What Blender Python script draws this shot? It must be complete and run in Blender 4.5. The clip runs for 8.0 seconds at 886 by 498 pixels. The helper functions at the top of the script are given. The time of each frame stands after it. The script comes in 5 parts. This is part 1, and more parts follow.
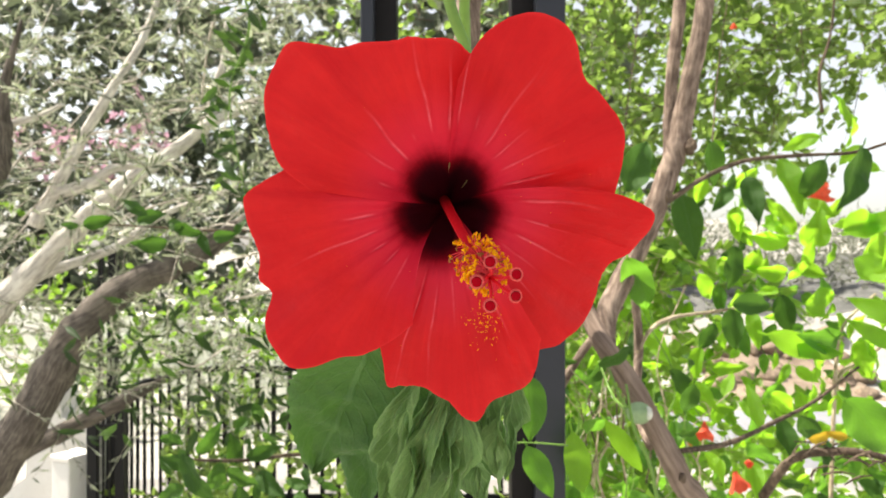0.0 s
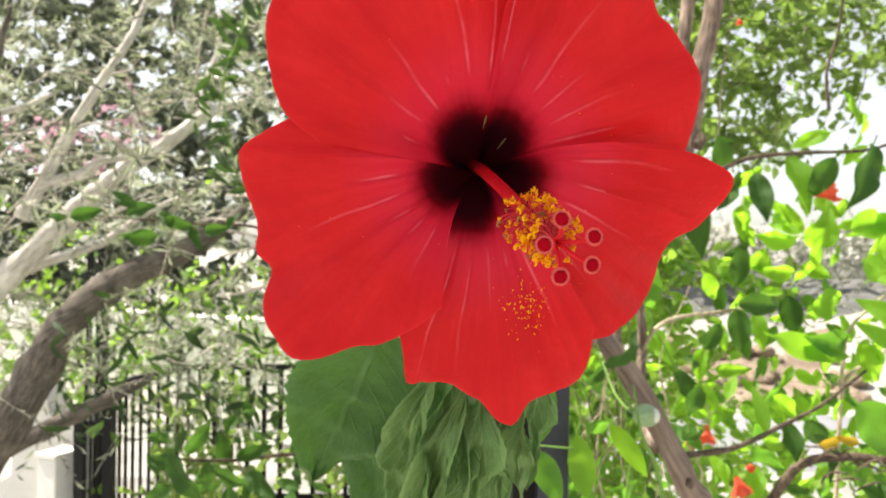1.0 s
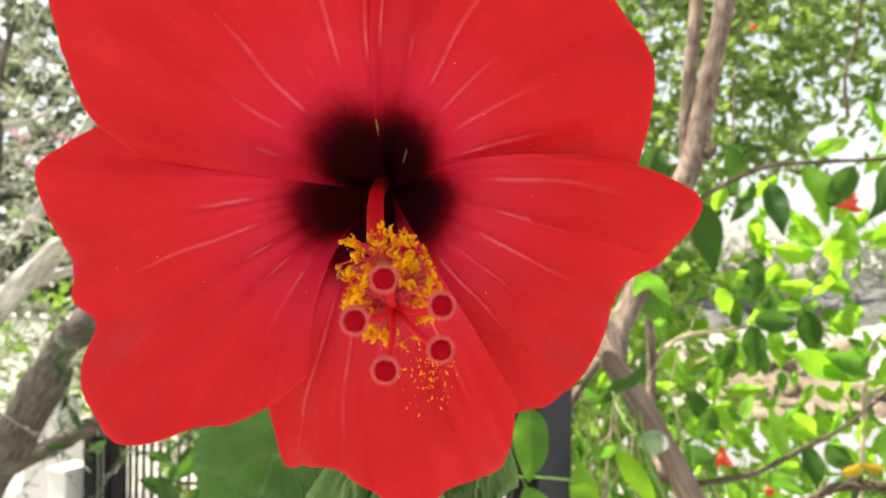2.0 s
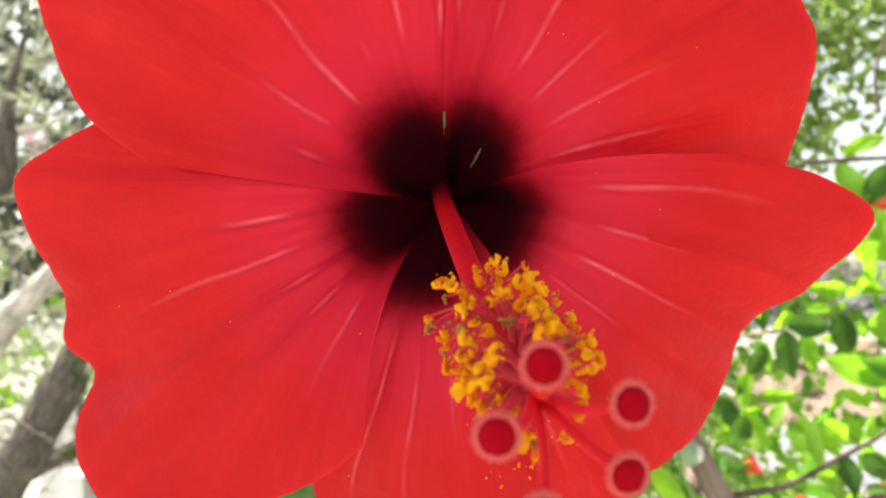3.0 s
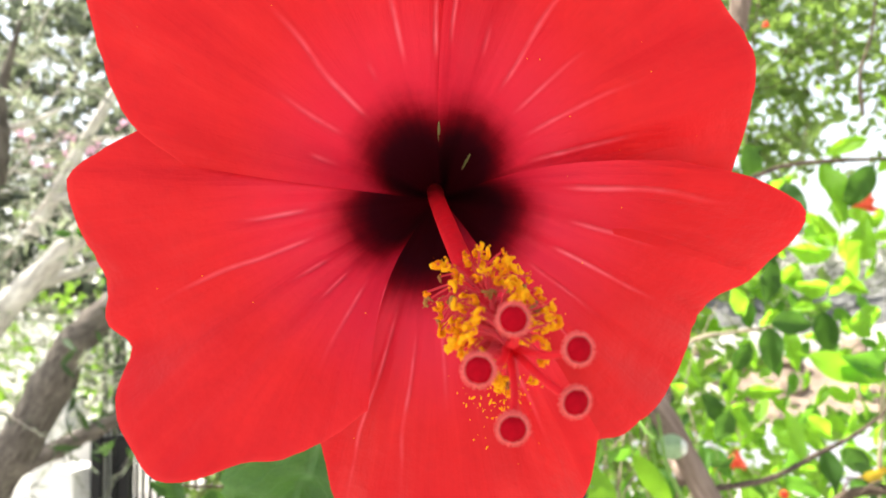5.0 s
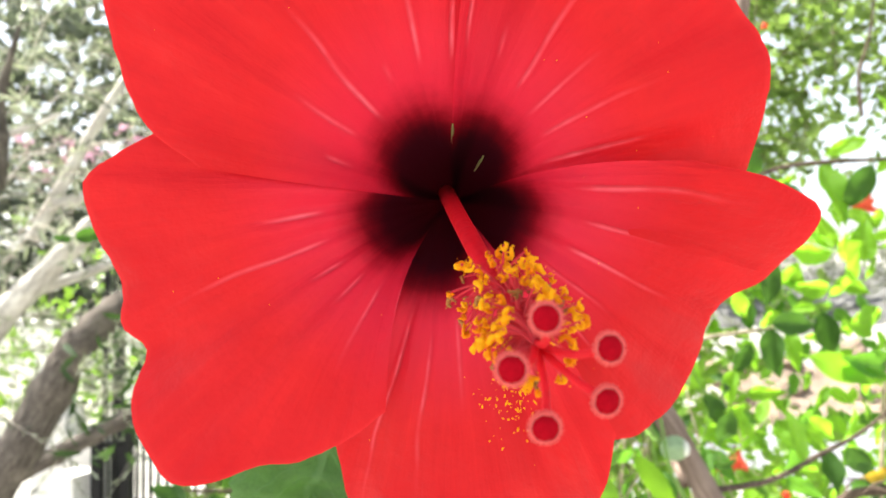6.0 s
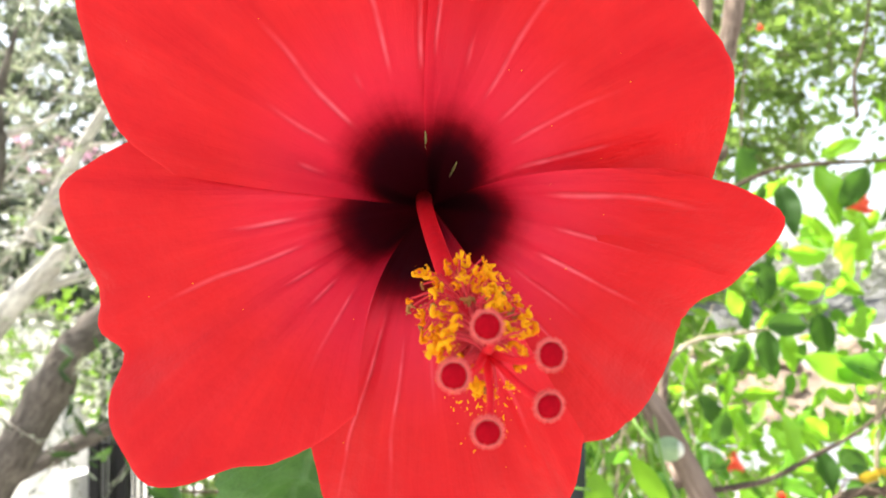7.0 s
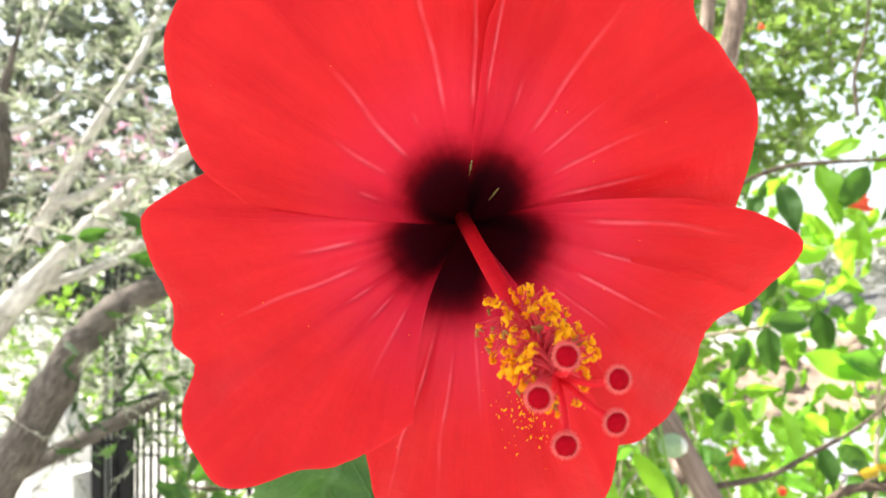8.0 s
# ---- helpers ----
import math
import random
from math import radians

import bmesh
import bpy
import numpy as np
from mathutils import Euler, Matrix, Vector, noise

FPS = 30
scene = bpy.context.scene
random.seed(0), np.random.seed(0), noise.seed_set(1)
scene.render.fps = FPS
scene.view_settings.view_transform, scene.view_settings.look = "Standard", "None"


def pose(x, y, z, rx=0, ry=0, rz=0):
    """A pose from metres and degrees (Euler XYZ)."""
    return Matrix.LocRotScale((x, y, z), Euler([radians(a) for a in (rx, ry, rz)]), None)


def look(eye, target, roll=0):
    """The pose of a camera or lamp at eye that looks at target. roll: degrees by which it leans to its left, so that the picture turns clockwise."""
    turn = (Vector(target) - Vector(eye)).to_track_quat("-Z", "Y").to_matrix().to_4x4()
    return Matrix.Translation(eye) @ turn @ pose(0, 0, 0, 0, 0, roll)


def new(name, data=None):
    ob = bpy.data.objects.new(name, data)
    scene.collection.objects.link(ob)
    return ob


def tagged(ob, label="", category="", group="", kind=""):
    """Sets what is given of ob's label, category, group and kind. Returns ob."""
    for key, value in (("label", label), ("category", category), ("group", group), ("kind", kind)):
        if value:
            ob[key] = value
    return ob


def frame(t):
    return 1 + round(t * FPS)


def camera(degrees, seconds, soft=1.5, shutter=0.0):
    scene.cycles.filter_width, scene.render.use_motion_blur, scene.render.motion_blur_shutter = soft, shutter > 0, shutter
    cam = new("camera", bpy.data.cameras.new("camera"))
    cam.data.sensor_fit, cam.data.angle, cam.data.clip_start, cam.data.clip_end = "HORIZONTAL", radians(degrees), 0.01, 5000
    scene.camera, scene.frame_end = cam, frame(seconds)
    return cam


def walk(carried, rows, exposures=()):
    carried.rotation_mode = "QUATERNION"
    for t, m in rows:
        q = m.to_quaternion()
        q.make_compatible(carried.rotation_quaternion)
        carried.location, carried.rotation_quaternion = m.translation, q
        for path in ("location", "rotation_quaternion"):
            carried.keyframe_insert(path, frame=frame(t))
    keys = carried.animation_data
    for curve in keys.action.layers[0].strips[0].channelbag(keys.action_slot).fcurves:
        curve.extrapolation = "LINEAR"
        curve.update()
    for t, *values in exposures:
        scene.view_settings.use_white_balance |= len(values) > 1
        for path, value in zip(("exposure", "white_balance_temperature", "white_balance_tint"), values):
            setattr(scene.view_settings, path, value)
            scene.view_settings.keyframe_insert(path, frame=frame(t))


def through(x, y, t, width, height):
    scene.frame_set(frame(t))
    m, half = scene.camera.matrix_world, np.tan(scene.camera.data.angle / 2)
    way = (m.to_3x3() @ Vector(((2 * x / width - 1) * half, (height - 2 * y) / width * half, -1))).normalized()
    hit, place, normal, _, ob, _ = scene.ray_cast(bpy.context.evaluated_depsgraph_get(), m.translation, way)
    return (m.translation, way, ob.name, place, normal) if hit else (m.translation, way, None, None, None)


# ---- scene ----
cam = camera(61.0, 8.0, soft=1.5)
EYE = 1.5
# seconds, x, y, z from the first eye, yaw, pitch, roll
ROWS = [
    (0.0, 0.0000, 0.0000, 0.0000, -0.00, 0.00, 0.00),
    (0.3, -0.0008, 0.0140, -0.0022, 0.03, 0.30, -0.07),
    (0.5, -0.0020, 0.0190, 0.0004, -0.20, 0.00, -0.36),
    (0.8, -0.0185, 0.0313, -0.0014, -0.58, 0.08, -0.40),
    (1.0, -0.0103, 0.0367, -0.0077, -0.57, 0.02, -0.67),
    (1.2, 0.0062, 0.0429, -0.0056, 0.11, 0.39, -0.48),
    (1.5, 0.0039, 0.0602, 0.0038, 0.32, -0.23, -0.08),
    (1.7, 0.0167, 0.0694, -0.0010, 0.52, 0.30, -0.57),
    (2.8, 0.0127, 0.1090, 0.0026, 1.67, 1.18, 0.38),
    (3.0, 0.0052, 0.1117, 0.0035, 1.77, 0.92, -0.01),
    (3.2, 0.0005, 0.1120, -0.0024, 1.45, 1.08, 0.24),
    (3.5, 0.0023, 0.1113, 0.0013, 1.49, 1.27, -0.30),
    (3.7, -0.0018, 0.1108, 0.0017, 1.38, 1.26, -0.33),
    (4.0, -0.0033, 0.1071, -0.0018, 1.14, 1.20, -0.21),
    (4.2, 0.0012, 0.1041, 0.0008, 1.26, 1.04, -0.44),
    (4.5, 0.0045, 0.0994, 0.0023, 1.76, 1.00, -0.24),
    (4.7, 0.0037, 0.0968, 0.0002, 2.33, 1.07, -0.24),
    (5.0, 0.0052, 0.0949, 0.0022, 1.08, 0.77, -0.29),
    (5.2, 0.0068, 0.0941, 0.0034, 1.41, 0.86, -0.18),
    (6.3, 0.0009, 0.0949, 0.0014, 0.78, 1.00, 0.06),
    (6.5, 0.0006, 0.0949, 0.0013, 0.70, 0.92, 0.03),
    (6.7, 0.0092, 0.0948, 0.0024, 1.16, 1.01, -0.04),
    (7.0, 0.0071, 0.0927, 0.0027, 0.92, 1.05, 0.03),
    (7.2, 0.0014, 0.0909, 0.0027, 0.88, 1.28, 0.41),
    (7.5, 0.0085, 0.0890, 0.0064, 0.66, 0.74, -0.05),
    (7.7, 0.0074, 0.0866, 0.0058, 1.01, 0.82, 0.04),
    (8.0, -0.0014, 0.0810, 0.0071, 0.85, 0.73, 0.11),
]
EXPOSURES = [(0.0, 1.17, 6900, 10), (1.7, 1.21, 6900, 10), (3.3, 1.46, 6800, 10), (5.2, 1.66, 6550, 10), (8.0, 1.72, 6450, 10)]
walk(cam, [(t, pose(x, y, EYE + z, 90 + pitch, roll, yaw)) for t, x, y, z, yaw, pitch, roll in ROWS], EXPOSURES)

# ---- light ----
SUN_ELEVATION, SUN_AZIMUTH = 58.0, -75.0
world = bpy.data.worlds.new("world")
scene.world = world
world.use_nodes = True
sky = world.node_tree.nodes.new("ShaderNodeTexSky")
sky.sky_type = "NISHITA"
sky.sun_disc = False
sky.sun_elevation, sky.sun_rotation = radians(SUN_ELEVATION), radians(SUN_AZIMUTH)
sky.air_density, sky.dust_density = 1.0, 1.5
world.node_tree.nodes["Background"].inputs["Strength"].default_value = 0.11
haze = world.node_tree.nodes.new("ShaderNodeHueSaturation")
haze.inputs["Saturation"].default_value, haze.inputs["Value"].default_value = 0.38, 1.0
world.node_tree.links.new(sky.outputs["Color"], haze.inputs["Color"])
world.node_tree.links.new(haze.outputs["Color"], world.node_tree.nodes["Background"].inputs["Color"])
sun = new("sun", bpy.data.lights.new("sun", "SUN"))
sun.data.energy, sun.data.angle, sun.data.color = 5.0, radians(0.53), (1.0, 0.95, 0.87)
e, a = radians(SUN_ELEVATION), radians(SUN_AZIMUTH)
sun.matrix_world = look((6 * math.sin(a), 6 * math.cos(a), 6 * math.tan(e)), (0, 0, 0))


# ---- materials ----
class Nodes:
    """A short way to write node materials."""

    def __init__(self, name):
        self.m = bpy.data.materials.new(name)
        self.m.use_nodes = True
        self.t = self.m.node_tree
        self.t.nodes.clear()
        self.out = self.add("ShaderNodeOutputMaterial")

    def add(self, kind):
        return self.t.nodes.new(kind)

    def link(self, a, b):
        self.t.links.new(a, b)

    def put(self, n, **values):
        for k, v in values.items():
            s = n.inputs[k.replace("_", " ")]
            if isinstance(v, bpy.types.NodeSocket):
                self.link(v, s)
            else:
                s.default_value = v
        return n

    def noise(self, scale, detail=4.0, space="Object", rough=0.55):
        n = self.put(self.add("ShaderNodeTexNoise"), Scale=scale, Detail=detail, Roughness=rough)
        self.link(self.add("ShaderNodeTexCoord").outputs[space], n.inputs["Vector"])
        return n.outputs["Fac"]

    def ramp(self, fac, stops):
        n = self.add("ShaderNodeValToRGB")
        el = n.color_ramp.elements
        while len(el) < len(stops):
            el.new(0.5)
        for e_, (p, c) in zip(el, stops):
            e_.position = p
            e_.color = (*c, 1) if len(c) == 3 else c
        self.link(fac, n.inputs["Fac"])
        return n.outputs["Color"]

    def calc(self, op, a, b=0.0, c=0.0, clamp=False):
        n = self.add("ShaderNodeMath")
        n.operation, n.use_clamp = op, clamp
        for s, v in zip(n.inputs, (a, b, c)):
            if isinstance(v, bpy.types.NodeSocket):
                self.link(v, s)
            else:
                s.default_value = v
        return n.outputs[0]

    def range(self, v, a, b, c=0.0, d=1.0):
        n = self.add("ShaderNodeMapRange")
        n.interpolation_type = "SMOOTHSTEP"
        for s, w in zip(n.inputs, (v, a, b, c, d)):
            if isinstance(w, bpy.types.NodeSocket):
                self.link(w, s)
            else:
                s.default_value = w
        return n.outputs[0]

    def mix(self, fac, a, b, blend="MIX"):
        n = self.add("ShaderNodeMix")
        n.data_type, n.blend_type = "RGBA", blend
        for s, v in ((n.inputs[0], fac), (n.inputs[6], a), (n.inputs[7], b)):
            if isinstance(v, bpy.types.NodeSocket):
                self.link(v, s)
            else:
                s.default_value = (*v, 1) if isinstance(v, tuple) and len(v) == 3 else v
        return n.outputs[2]

    def bump(self, height, strength, distance):
        return self.put(self.add("ShaderNodeBump"), Height=height, Strength=strength, Distance=distance).outputs[0]

    def solid(self, color, rough=0.6, normal=None, metal=0.0, spec=0.5):
        p = self.put(self.add("ShaderNodeBsdfPrincipled"), Roughness=rough, Metallic=metal)
        p.inputs["Specular IOR Level"].default_value = spec
        if isinstance(color, bpy.types.NodeSocket):
            self.link(color, p.inputs["Base Color"])
        else:
            p.inputs["Base Color"].default_value = (*color, 1)
        if normal is not None:
            self.link(normal, p.inputs["Normal"])
        return p.outputs[0]

    def thin(self, color, through, share, rough=0.5, normal=None, spec=0.4):
        """A leaf or petal: a surface that also lets light through."""
        s = self.solid(color, rough, normal, 0.0, spec)
        t = self.add("ShaderNodeBsdfTranslucent")
        self.link(through, t.inputs["Color"])
        m = self.add("ShaderNodeMixShader")
        m.inputs[0].default_value = share
        self.link(s, m.inputs[1])
        self.link(t.outputs[0], m.inputs[2])
        return m.outputs[0]

    def done(self, shader):
        self.link(shader, self.out.inputs["Surface"])
        return self.m


def leaf_material(name, dark, light, glow, share=0.45, rough=0.42, vein=0.25, spec=0.5, joined=False, glint=False):
    """Foliage: blade colour varied leaf by leaf, paler midrib and side veins; glint: leaves either dark or pale, shade
    and sun sparkle put into the colour.
    """
    n = Nodes(name)
    if joined:
        rnd = n.add("ShaderNodeNewGeometry").outputs["Random Per Island"]
    else:
        rnd = n.add("ShaderNodeObjectInfo").outputs["Random"]
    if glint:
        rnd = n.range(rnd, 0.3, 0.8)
    uv = n.add("ShaderNodeSeparateXYZ")
    n.link(n.add("ShaderNodeUVMap").outputs[0], uv.inputs[0])
    across, along = uv.outputs[0], uv.outputs[1]
    side = n.calc("ABSOLUTE", n.calc("SUBTRACT", across, 0.5))
    rib = n.range(side, 0.012, 0.035, 1.0, 0.0)
    slant = n.calc("FRACT", n.calc("MULTIPLY", n.calc("SUBTRACT", along, n.calc("MULTIPLY", side, 0.7)), 9.0))
    veins = n.range(n.calc("ABSOLUTE", n.calc("SUBTRACT", slant, 0.5)), 0.02, 0.11, 0.55, 0.0)
    lines = n.calc("MULTIPLY", n.calc("MAXIMUM", rib, veins), vein)
    spots = n.noise(90.0, 3.0)
    body = n.mix(rnd, dark, light)
    body = n.mix(n.range(spots, 0.35, 0.75, 0.0, 0.45), body, tuple(0.55 * c for c in dark))
    color = n.mix(lines, body, tuple(min(1.0, 1.6 * c + 0.05) for c in light))
    thr = n.mix(lines, n.mix(rnd, tuple(0.6 * c for c in glow), glow), tuple(min(1, 0.5 * c) for c in glow))
    thr = n.mix(n.range(spots, 0.4, 0.8, 0.0, 0.3), thr, tuple(0.4 * c for c in glow))
    edge_wear = n.range(side, 0.40, 0.5, 0.0, 0.25)
    color = n.mix(edge_wear, color, tuple(min(1.0, 1.7 * c + 0.02) for c in light))
    relief = n.bump(n.calc("ADD", n.calc("MULTIPLY", lines, 2.0), n.calc("MULTIPLY", n.noise(140.0, 3.0), 0.7)), 0.7, 0.0012)
    return n.done(n.thin(color, thr, share, rough, relief, spec))


def bark_material(name, dark, light, scale=30.0, grained=False):
    """Bark; grained: fibres run along the limb."""
    n = Nodes(name)
    if grained:
        co, stretch = n.add("ShaderNodeUVMap").outputs[0], (1.0, 0.16, 1.0)
    else:
        co, stretch = n.add("ShaderNodeTexCoord").outputs["Object"], (1.0, 1.0, 0.5)
    mp = n.put(n.add("ShaderNodeMapping"), Scale=stretch)
    n.link(co, mp.inputs["Vector"])
    grain = n.put(n.add("ShaderNodeTexNoise"), Scale=scale * 3, Detail=8.0, Roughness=0.65)
    n.link(mp.outputs[0], grain.inputs["Vector"])
    patches = n.noise(scale * 0.5, 3.0)
    color = n.ramp(grain.outputs["Fac"], [(0.3, tuple(0.45 * c for c in dark)), (0.48, dark), (0.68, light)])
    color = n.mix(n.range(patches, 0.45, 0.7, 0.0, 0.4), color, tuple(min(1, 1.35 * c) for c in light))
    h = n.calc("ADD", grain.outputs["Fac"], n.calc("MULTIPLY", patches, 0.25))
    return n.done(n.solid(color, 0.85, n.bump(h, 0.9, 0.004), 0.0, 0.2))


def rough_material(name, a, b, scale, relief=0.004, rough=0.85, spec=0.3, speck=None):
    n = Nodes(name)
    big, fine = n.noise(scale, 5.0), n.noise(scale * 14, 6.0)
    color = n.mix(n.range(big, 0.35, 0.68), a, b)
    color = n.mix(n.range(fine, 0.5, 0.8, 0.0, 0.5), color, speck or tuple(0.5 * c for c in a))
    return n.done(n.solid(color, rough, n.bump(n.calc("ADD", big, n.calc("MULTIPLY", fine, 0.5)), 0.6, relief), 0.0, spec))


def petal_material():
    """Scarlet petal: dark maroon eye, pale streaks that leave it, silky ribs."""
    n = Nodes("scarlet petal")
    uv = n.add("ShaderNodeSeparateXYZ")
    n.link(n.add("ShaderNodeUVMap").outputs[0], uv.inputs[0])
    u, r = uv.outputs[0], n.calc("MULTIPLY", uv.outputs[1], 100.0)
    rnd = n.add("ShaderNodeObjectInfo").outputs["Random"]
    blot = n.noise(55.0, 3.0)
    fine = n.noise(420.0, 4.0)
    red = n.mix(n.range(blot, 0.35, 0.7), (0.56, 0.0075, 0.013), (0.63, 0.0125, 0.017))
    red = n.mix(n.range(fine, 0.45, 0.8, 0.0, 0.25), red, (0.46, 0.006, 0.013))
    # fibres that fan out towards the rim
    at = n.add("ShaderNodeCombineXYZ")
    for s_, v_ in zip(at.inputs, (n.calc("MULTIPLY", u, 34.0), n.calc("MULTIPLY", r, 0.05), n.calc("MULTIPLY", rnd, 17.0))):
        n.link(v_, s_)
    fibre = n.put(n.add("ShaderNodeTexNoise"), Scale=1.0, Detail=5.0, Roughness=0.6)
    n.link(at.outputs[0], fibre.inputs["Vector"])
    outer = n.range(r, 14.0, 32.0, 0.15, 1.0)
    red = n.mix(n.calc("MULTIPLY", outer, n.range(fibre.outputs["Fac"], 0.42, 0.72, 0.0, 0.22)), red, (0.42, 0.004, 0.012))
    red = n.mix(n.range(fibre.outputs["Fac"], 0.46, 0.26, 0.0, 0.22), red, (0.72, 0.026, 0.024))
    # pinker zone around the eye
    near = n.range(r, 16.0, 36.0, 1.0, 0.0)
    red = n.mix(n.calc("MULTIPLY", near, 0.75), red, (0.65, 0.021, 0.062))
    # pale streaks
    wob = n.calc("MULTIPLY", n.calc("SUBTRACT", n.noise(40.0, 1.0), 0.5), 0.08)
    lane = n.calc("MULTIPLY", n.calc("ADD", n.calc("ADD", u, wob), n.calc("MULTIPLY", rnd, 0.37)), 7.5)
    line = n.calc("ABSOLUTE", n.calc("SUBTRACT", n.calc("FRACT", lane), 0.5))
    key = n.add("ShaderNodeTexWhiteNoise")
    key.noise_dimensions = "1D"
    n.link(n.calc("ADD", n.calc("FLOOR", lane), n.calc("MULTIPLY", rnd, 31.0)), key.inputs["W"])
    end = n.calc("ADD", n.calc("MULTIPLY", n.calc("POWER", key.outputs["Value"], 2.0), 32.0), 22.5)
    begin = n.calc("ADD", 15.5, n.calc("MULTIPLY", n.calc("FRACT", n.calc("MULTIPLY", key.outputs["Value"], 7.3)), 6.0))
    fade = n.calc("MULTIPLY", n.range(r, begin, n.calc("ADD", begin, 4.0)), n.range(r, 20.0, end, 1.0, 0.0))
    thin_line = n.range(line, 0.0, n.calc("DIVIDE", 2.5, n.calc("MAXIMUM", r, 8.0)), 1.0, 0.0)
    streak = n.calc("MULTIPLY", n.calc("MULTIPLY", thin_line, fade), n.range(n.noise(160.0, 2.0), 0.3, 0.62, 0.35, 1.0))
    red = n.mix(n.calc("MULTIPLY", streak, n.calc("ADD", 0.42, n.calc("MULTIPLY", n.calc("FRACT", n.calc("MULTIPLY", key.outputs["Value"], 3.7)), 0.45))), red, (0.90, 0.17, 0.22))
    # the thin rim: light coming through it put in as a lighter red
    border = n.add("ShaderNodeAttribute")
    border.attribute_name = "rim"
    red = n.mix(n.range(border.outputs["Fac"], 0.975, 1.0, 0.0, 0.22), red, (0.85, 0.05, 0.05))
    # eye
    lobe = n.calc("SUBTRACT", 17.0, n.calc("MULTIPLY", n.calc("POWER", n.calc("ABSOLUTE", n.calc("SUBTRACT", n.calc("MULTIPLY", u, 2.0), 1.0)), 3.2), 8.5))
    edge = n.calc("ADD", lobe, n.calc("MULTIPLY", n.calc("SUBTRACT", n.noise(260.0, 4.0), 0.5), 2.2))
    edge = n.calc("ADD", edge, n.calc("MULTIPLY", n.calc("SUBTRACT", fibre.outputs["Fac"], 0.5), 1.4))
    eye = n.range(n.calc("SUBTRACT", r, edge), -3.6, 2.4, 1.0, 0.0)
    core = n.range(n.calc("SUBTRACT", r, edge), -6.0, -0.6, 1.0, 0.0)
    color = n.mix(core, n.mix(eye, red, (0.26, 0.002, 0.010)), (0.022, 0.0014, 0.005))
    glow = n.mix(eye, n.mix(0.5, red, (0.80, 0.026, 0.020)), (0.03, 0.0005, 0.002))
    ribs = n.calc("ADD", n.calc("MULTIPLY", n.calc("SINE", n.calc("MULTIPLY", lane, 6.283)), 0.35), n.calc("MULTIPLY", fine, 0.25))
    ribs = n.calc("ADD", n.calc("ADD", ribs, n.calc("MULTIPLY", streak, 0.5)), n.calc("MULTIPLY", n.calc("MULTIPLY", outer, fibre.outputs["Fac"]), 0.5))
    # fine crinkles towards the rim
    ribs = n.calc("ADD", ribs, n.calc("MULTIPLY", outer, n.calc("MULTIPLY", n.noise(130.0, 4.0), 0.9)))
    return n.done(n.thin(color, glow, 0.27, 0.5, n.bump(n.calc("MULTIPLY", ribs, n.calc("SUBTRACT", 1.0, eye)), 0.6, 0.0014), 0.16))


M_PETAL = petal_material()


def plain(name, color, rough=0.55, spec=0.4, scale=300.0, relief=0.0004, vary=0.5, share=0.0):
    n = Nodes(name)
    f = n.noise(scale, 4.0)
    c = n.mix(n.range(f, 0.3, 0.75, 0.0, vary), color, tuple(0.55 * k for k in color))
    nb = n.bump(f, 0.5, relief)
    return n.done(n.thin(c, c, share, rough, nb, spec) if share else n.solid(c, rough, nb, 0.0, spec))


M_COLUMN = plain("red column", (0.66, 0.012, 0.026), 0.5, 0.3, 500.0, 0.0003, 0.25, 0.4)
M_STYLE = plain("scarlet style branch", (0.80, 0.020, 0.035), 0.5, 0.2, 500.0, 0.0002, 0.2, 0.4)
M_FILAMENT = plain("pink filament", (0.85, 0.06, 0.085), 0.5, 0.3, 600.0, 0.0002, 0.3, 0.3)
M_POLLEN = plain("orange pollen", (1.0, 0.49, 0.010), 0.8, 0.1, 1600.0, 0.0005, 0.4, 0.3)
M_POLLEN_DEEP = plain("deep orange pollen", (0.92, 0.31, 0.006), 0.8, 0.1, 1600.0, 0.0005, 0.45, 0.3)
M_HUSK = plain("spent anther", (0.36, 0.16, 0.045), 0.8, 0.1, 1600.0, 0.0005, 0.6)
M_STIGMA = plain("crimson stigma", (0.36, 0.002, 0.010), 0.9, 0.05, 1800.0, 0.0004, 0.5)
M_FRINGE = plain("pink stigma fringe", (0.92, 0.22, 0.20), 0.7, 0.3, 1500.0, 0.0004, 0.2, 0.5)
M_THROAT_GLINT = plain("pale throat glint", (0.34, 0.36, 0.13), 0.5, 0.3, 500.0, 0.0003, 0.4, 0.3)
M_STEM = plain("green stem", (0.16, 0.30, 0.05), 0.5, 0.4, 150.0, 0.0006, 0.4)
M_SEPAL = plain("green sepal", (0.10, 0.22, 0.03), 0.5, 0.4, 150.0, 0.0006, 0.4, 0.3)

M_BIGLEAF = leaf_material("hibiscus leaf", (0.048, 0.125, 0.032), (0.085, 0.185, 0.050), (0.15, 0.34, 0.045), 0.3, 0.4, 0.5, 0.4)
M_BIGLEAF_PALE = leaf_material("pale hibiscus leaf", (0.12, 0.26, 0.065), (0.28, 0.44, 0.15), (0.32, 0.50, 0.18), 0.32, 0.3, 0.7, 0.5)
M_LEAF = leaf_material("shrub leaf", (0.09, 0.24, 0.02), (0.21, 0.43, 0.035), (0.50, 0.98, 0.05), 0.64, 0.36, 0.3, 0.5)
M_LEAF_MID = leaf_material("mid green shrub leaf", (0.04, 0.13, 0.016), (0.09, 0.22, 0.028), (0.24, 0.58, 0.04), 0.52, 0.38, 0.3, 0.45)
# the shrub leaf again, for leaves in shade: the shade is in its colour
M_LEAF_SHADED = leaf_material("shaded shrub leaf", (0.024, 0.070, 0.014), (0.052, 0.130, 0.022), (0.12, 0.28, 0.03), 0.34, 0.42, 0.3, 0.25)
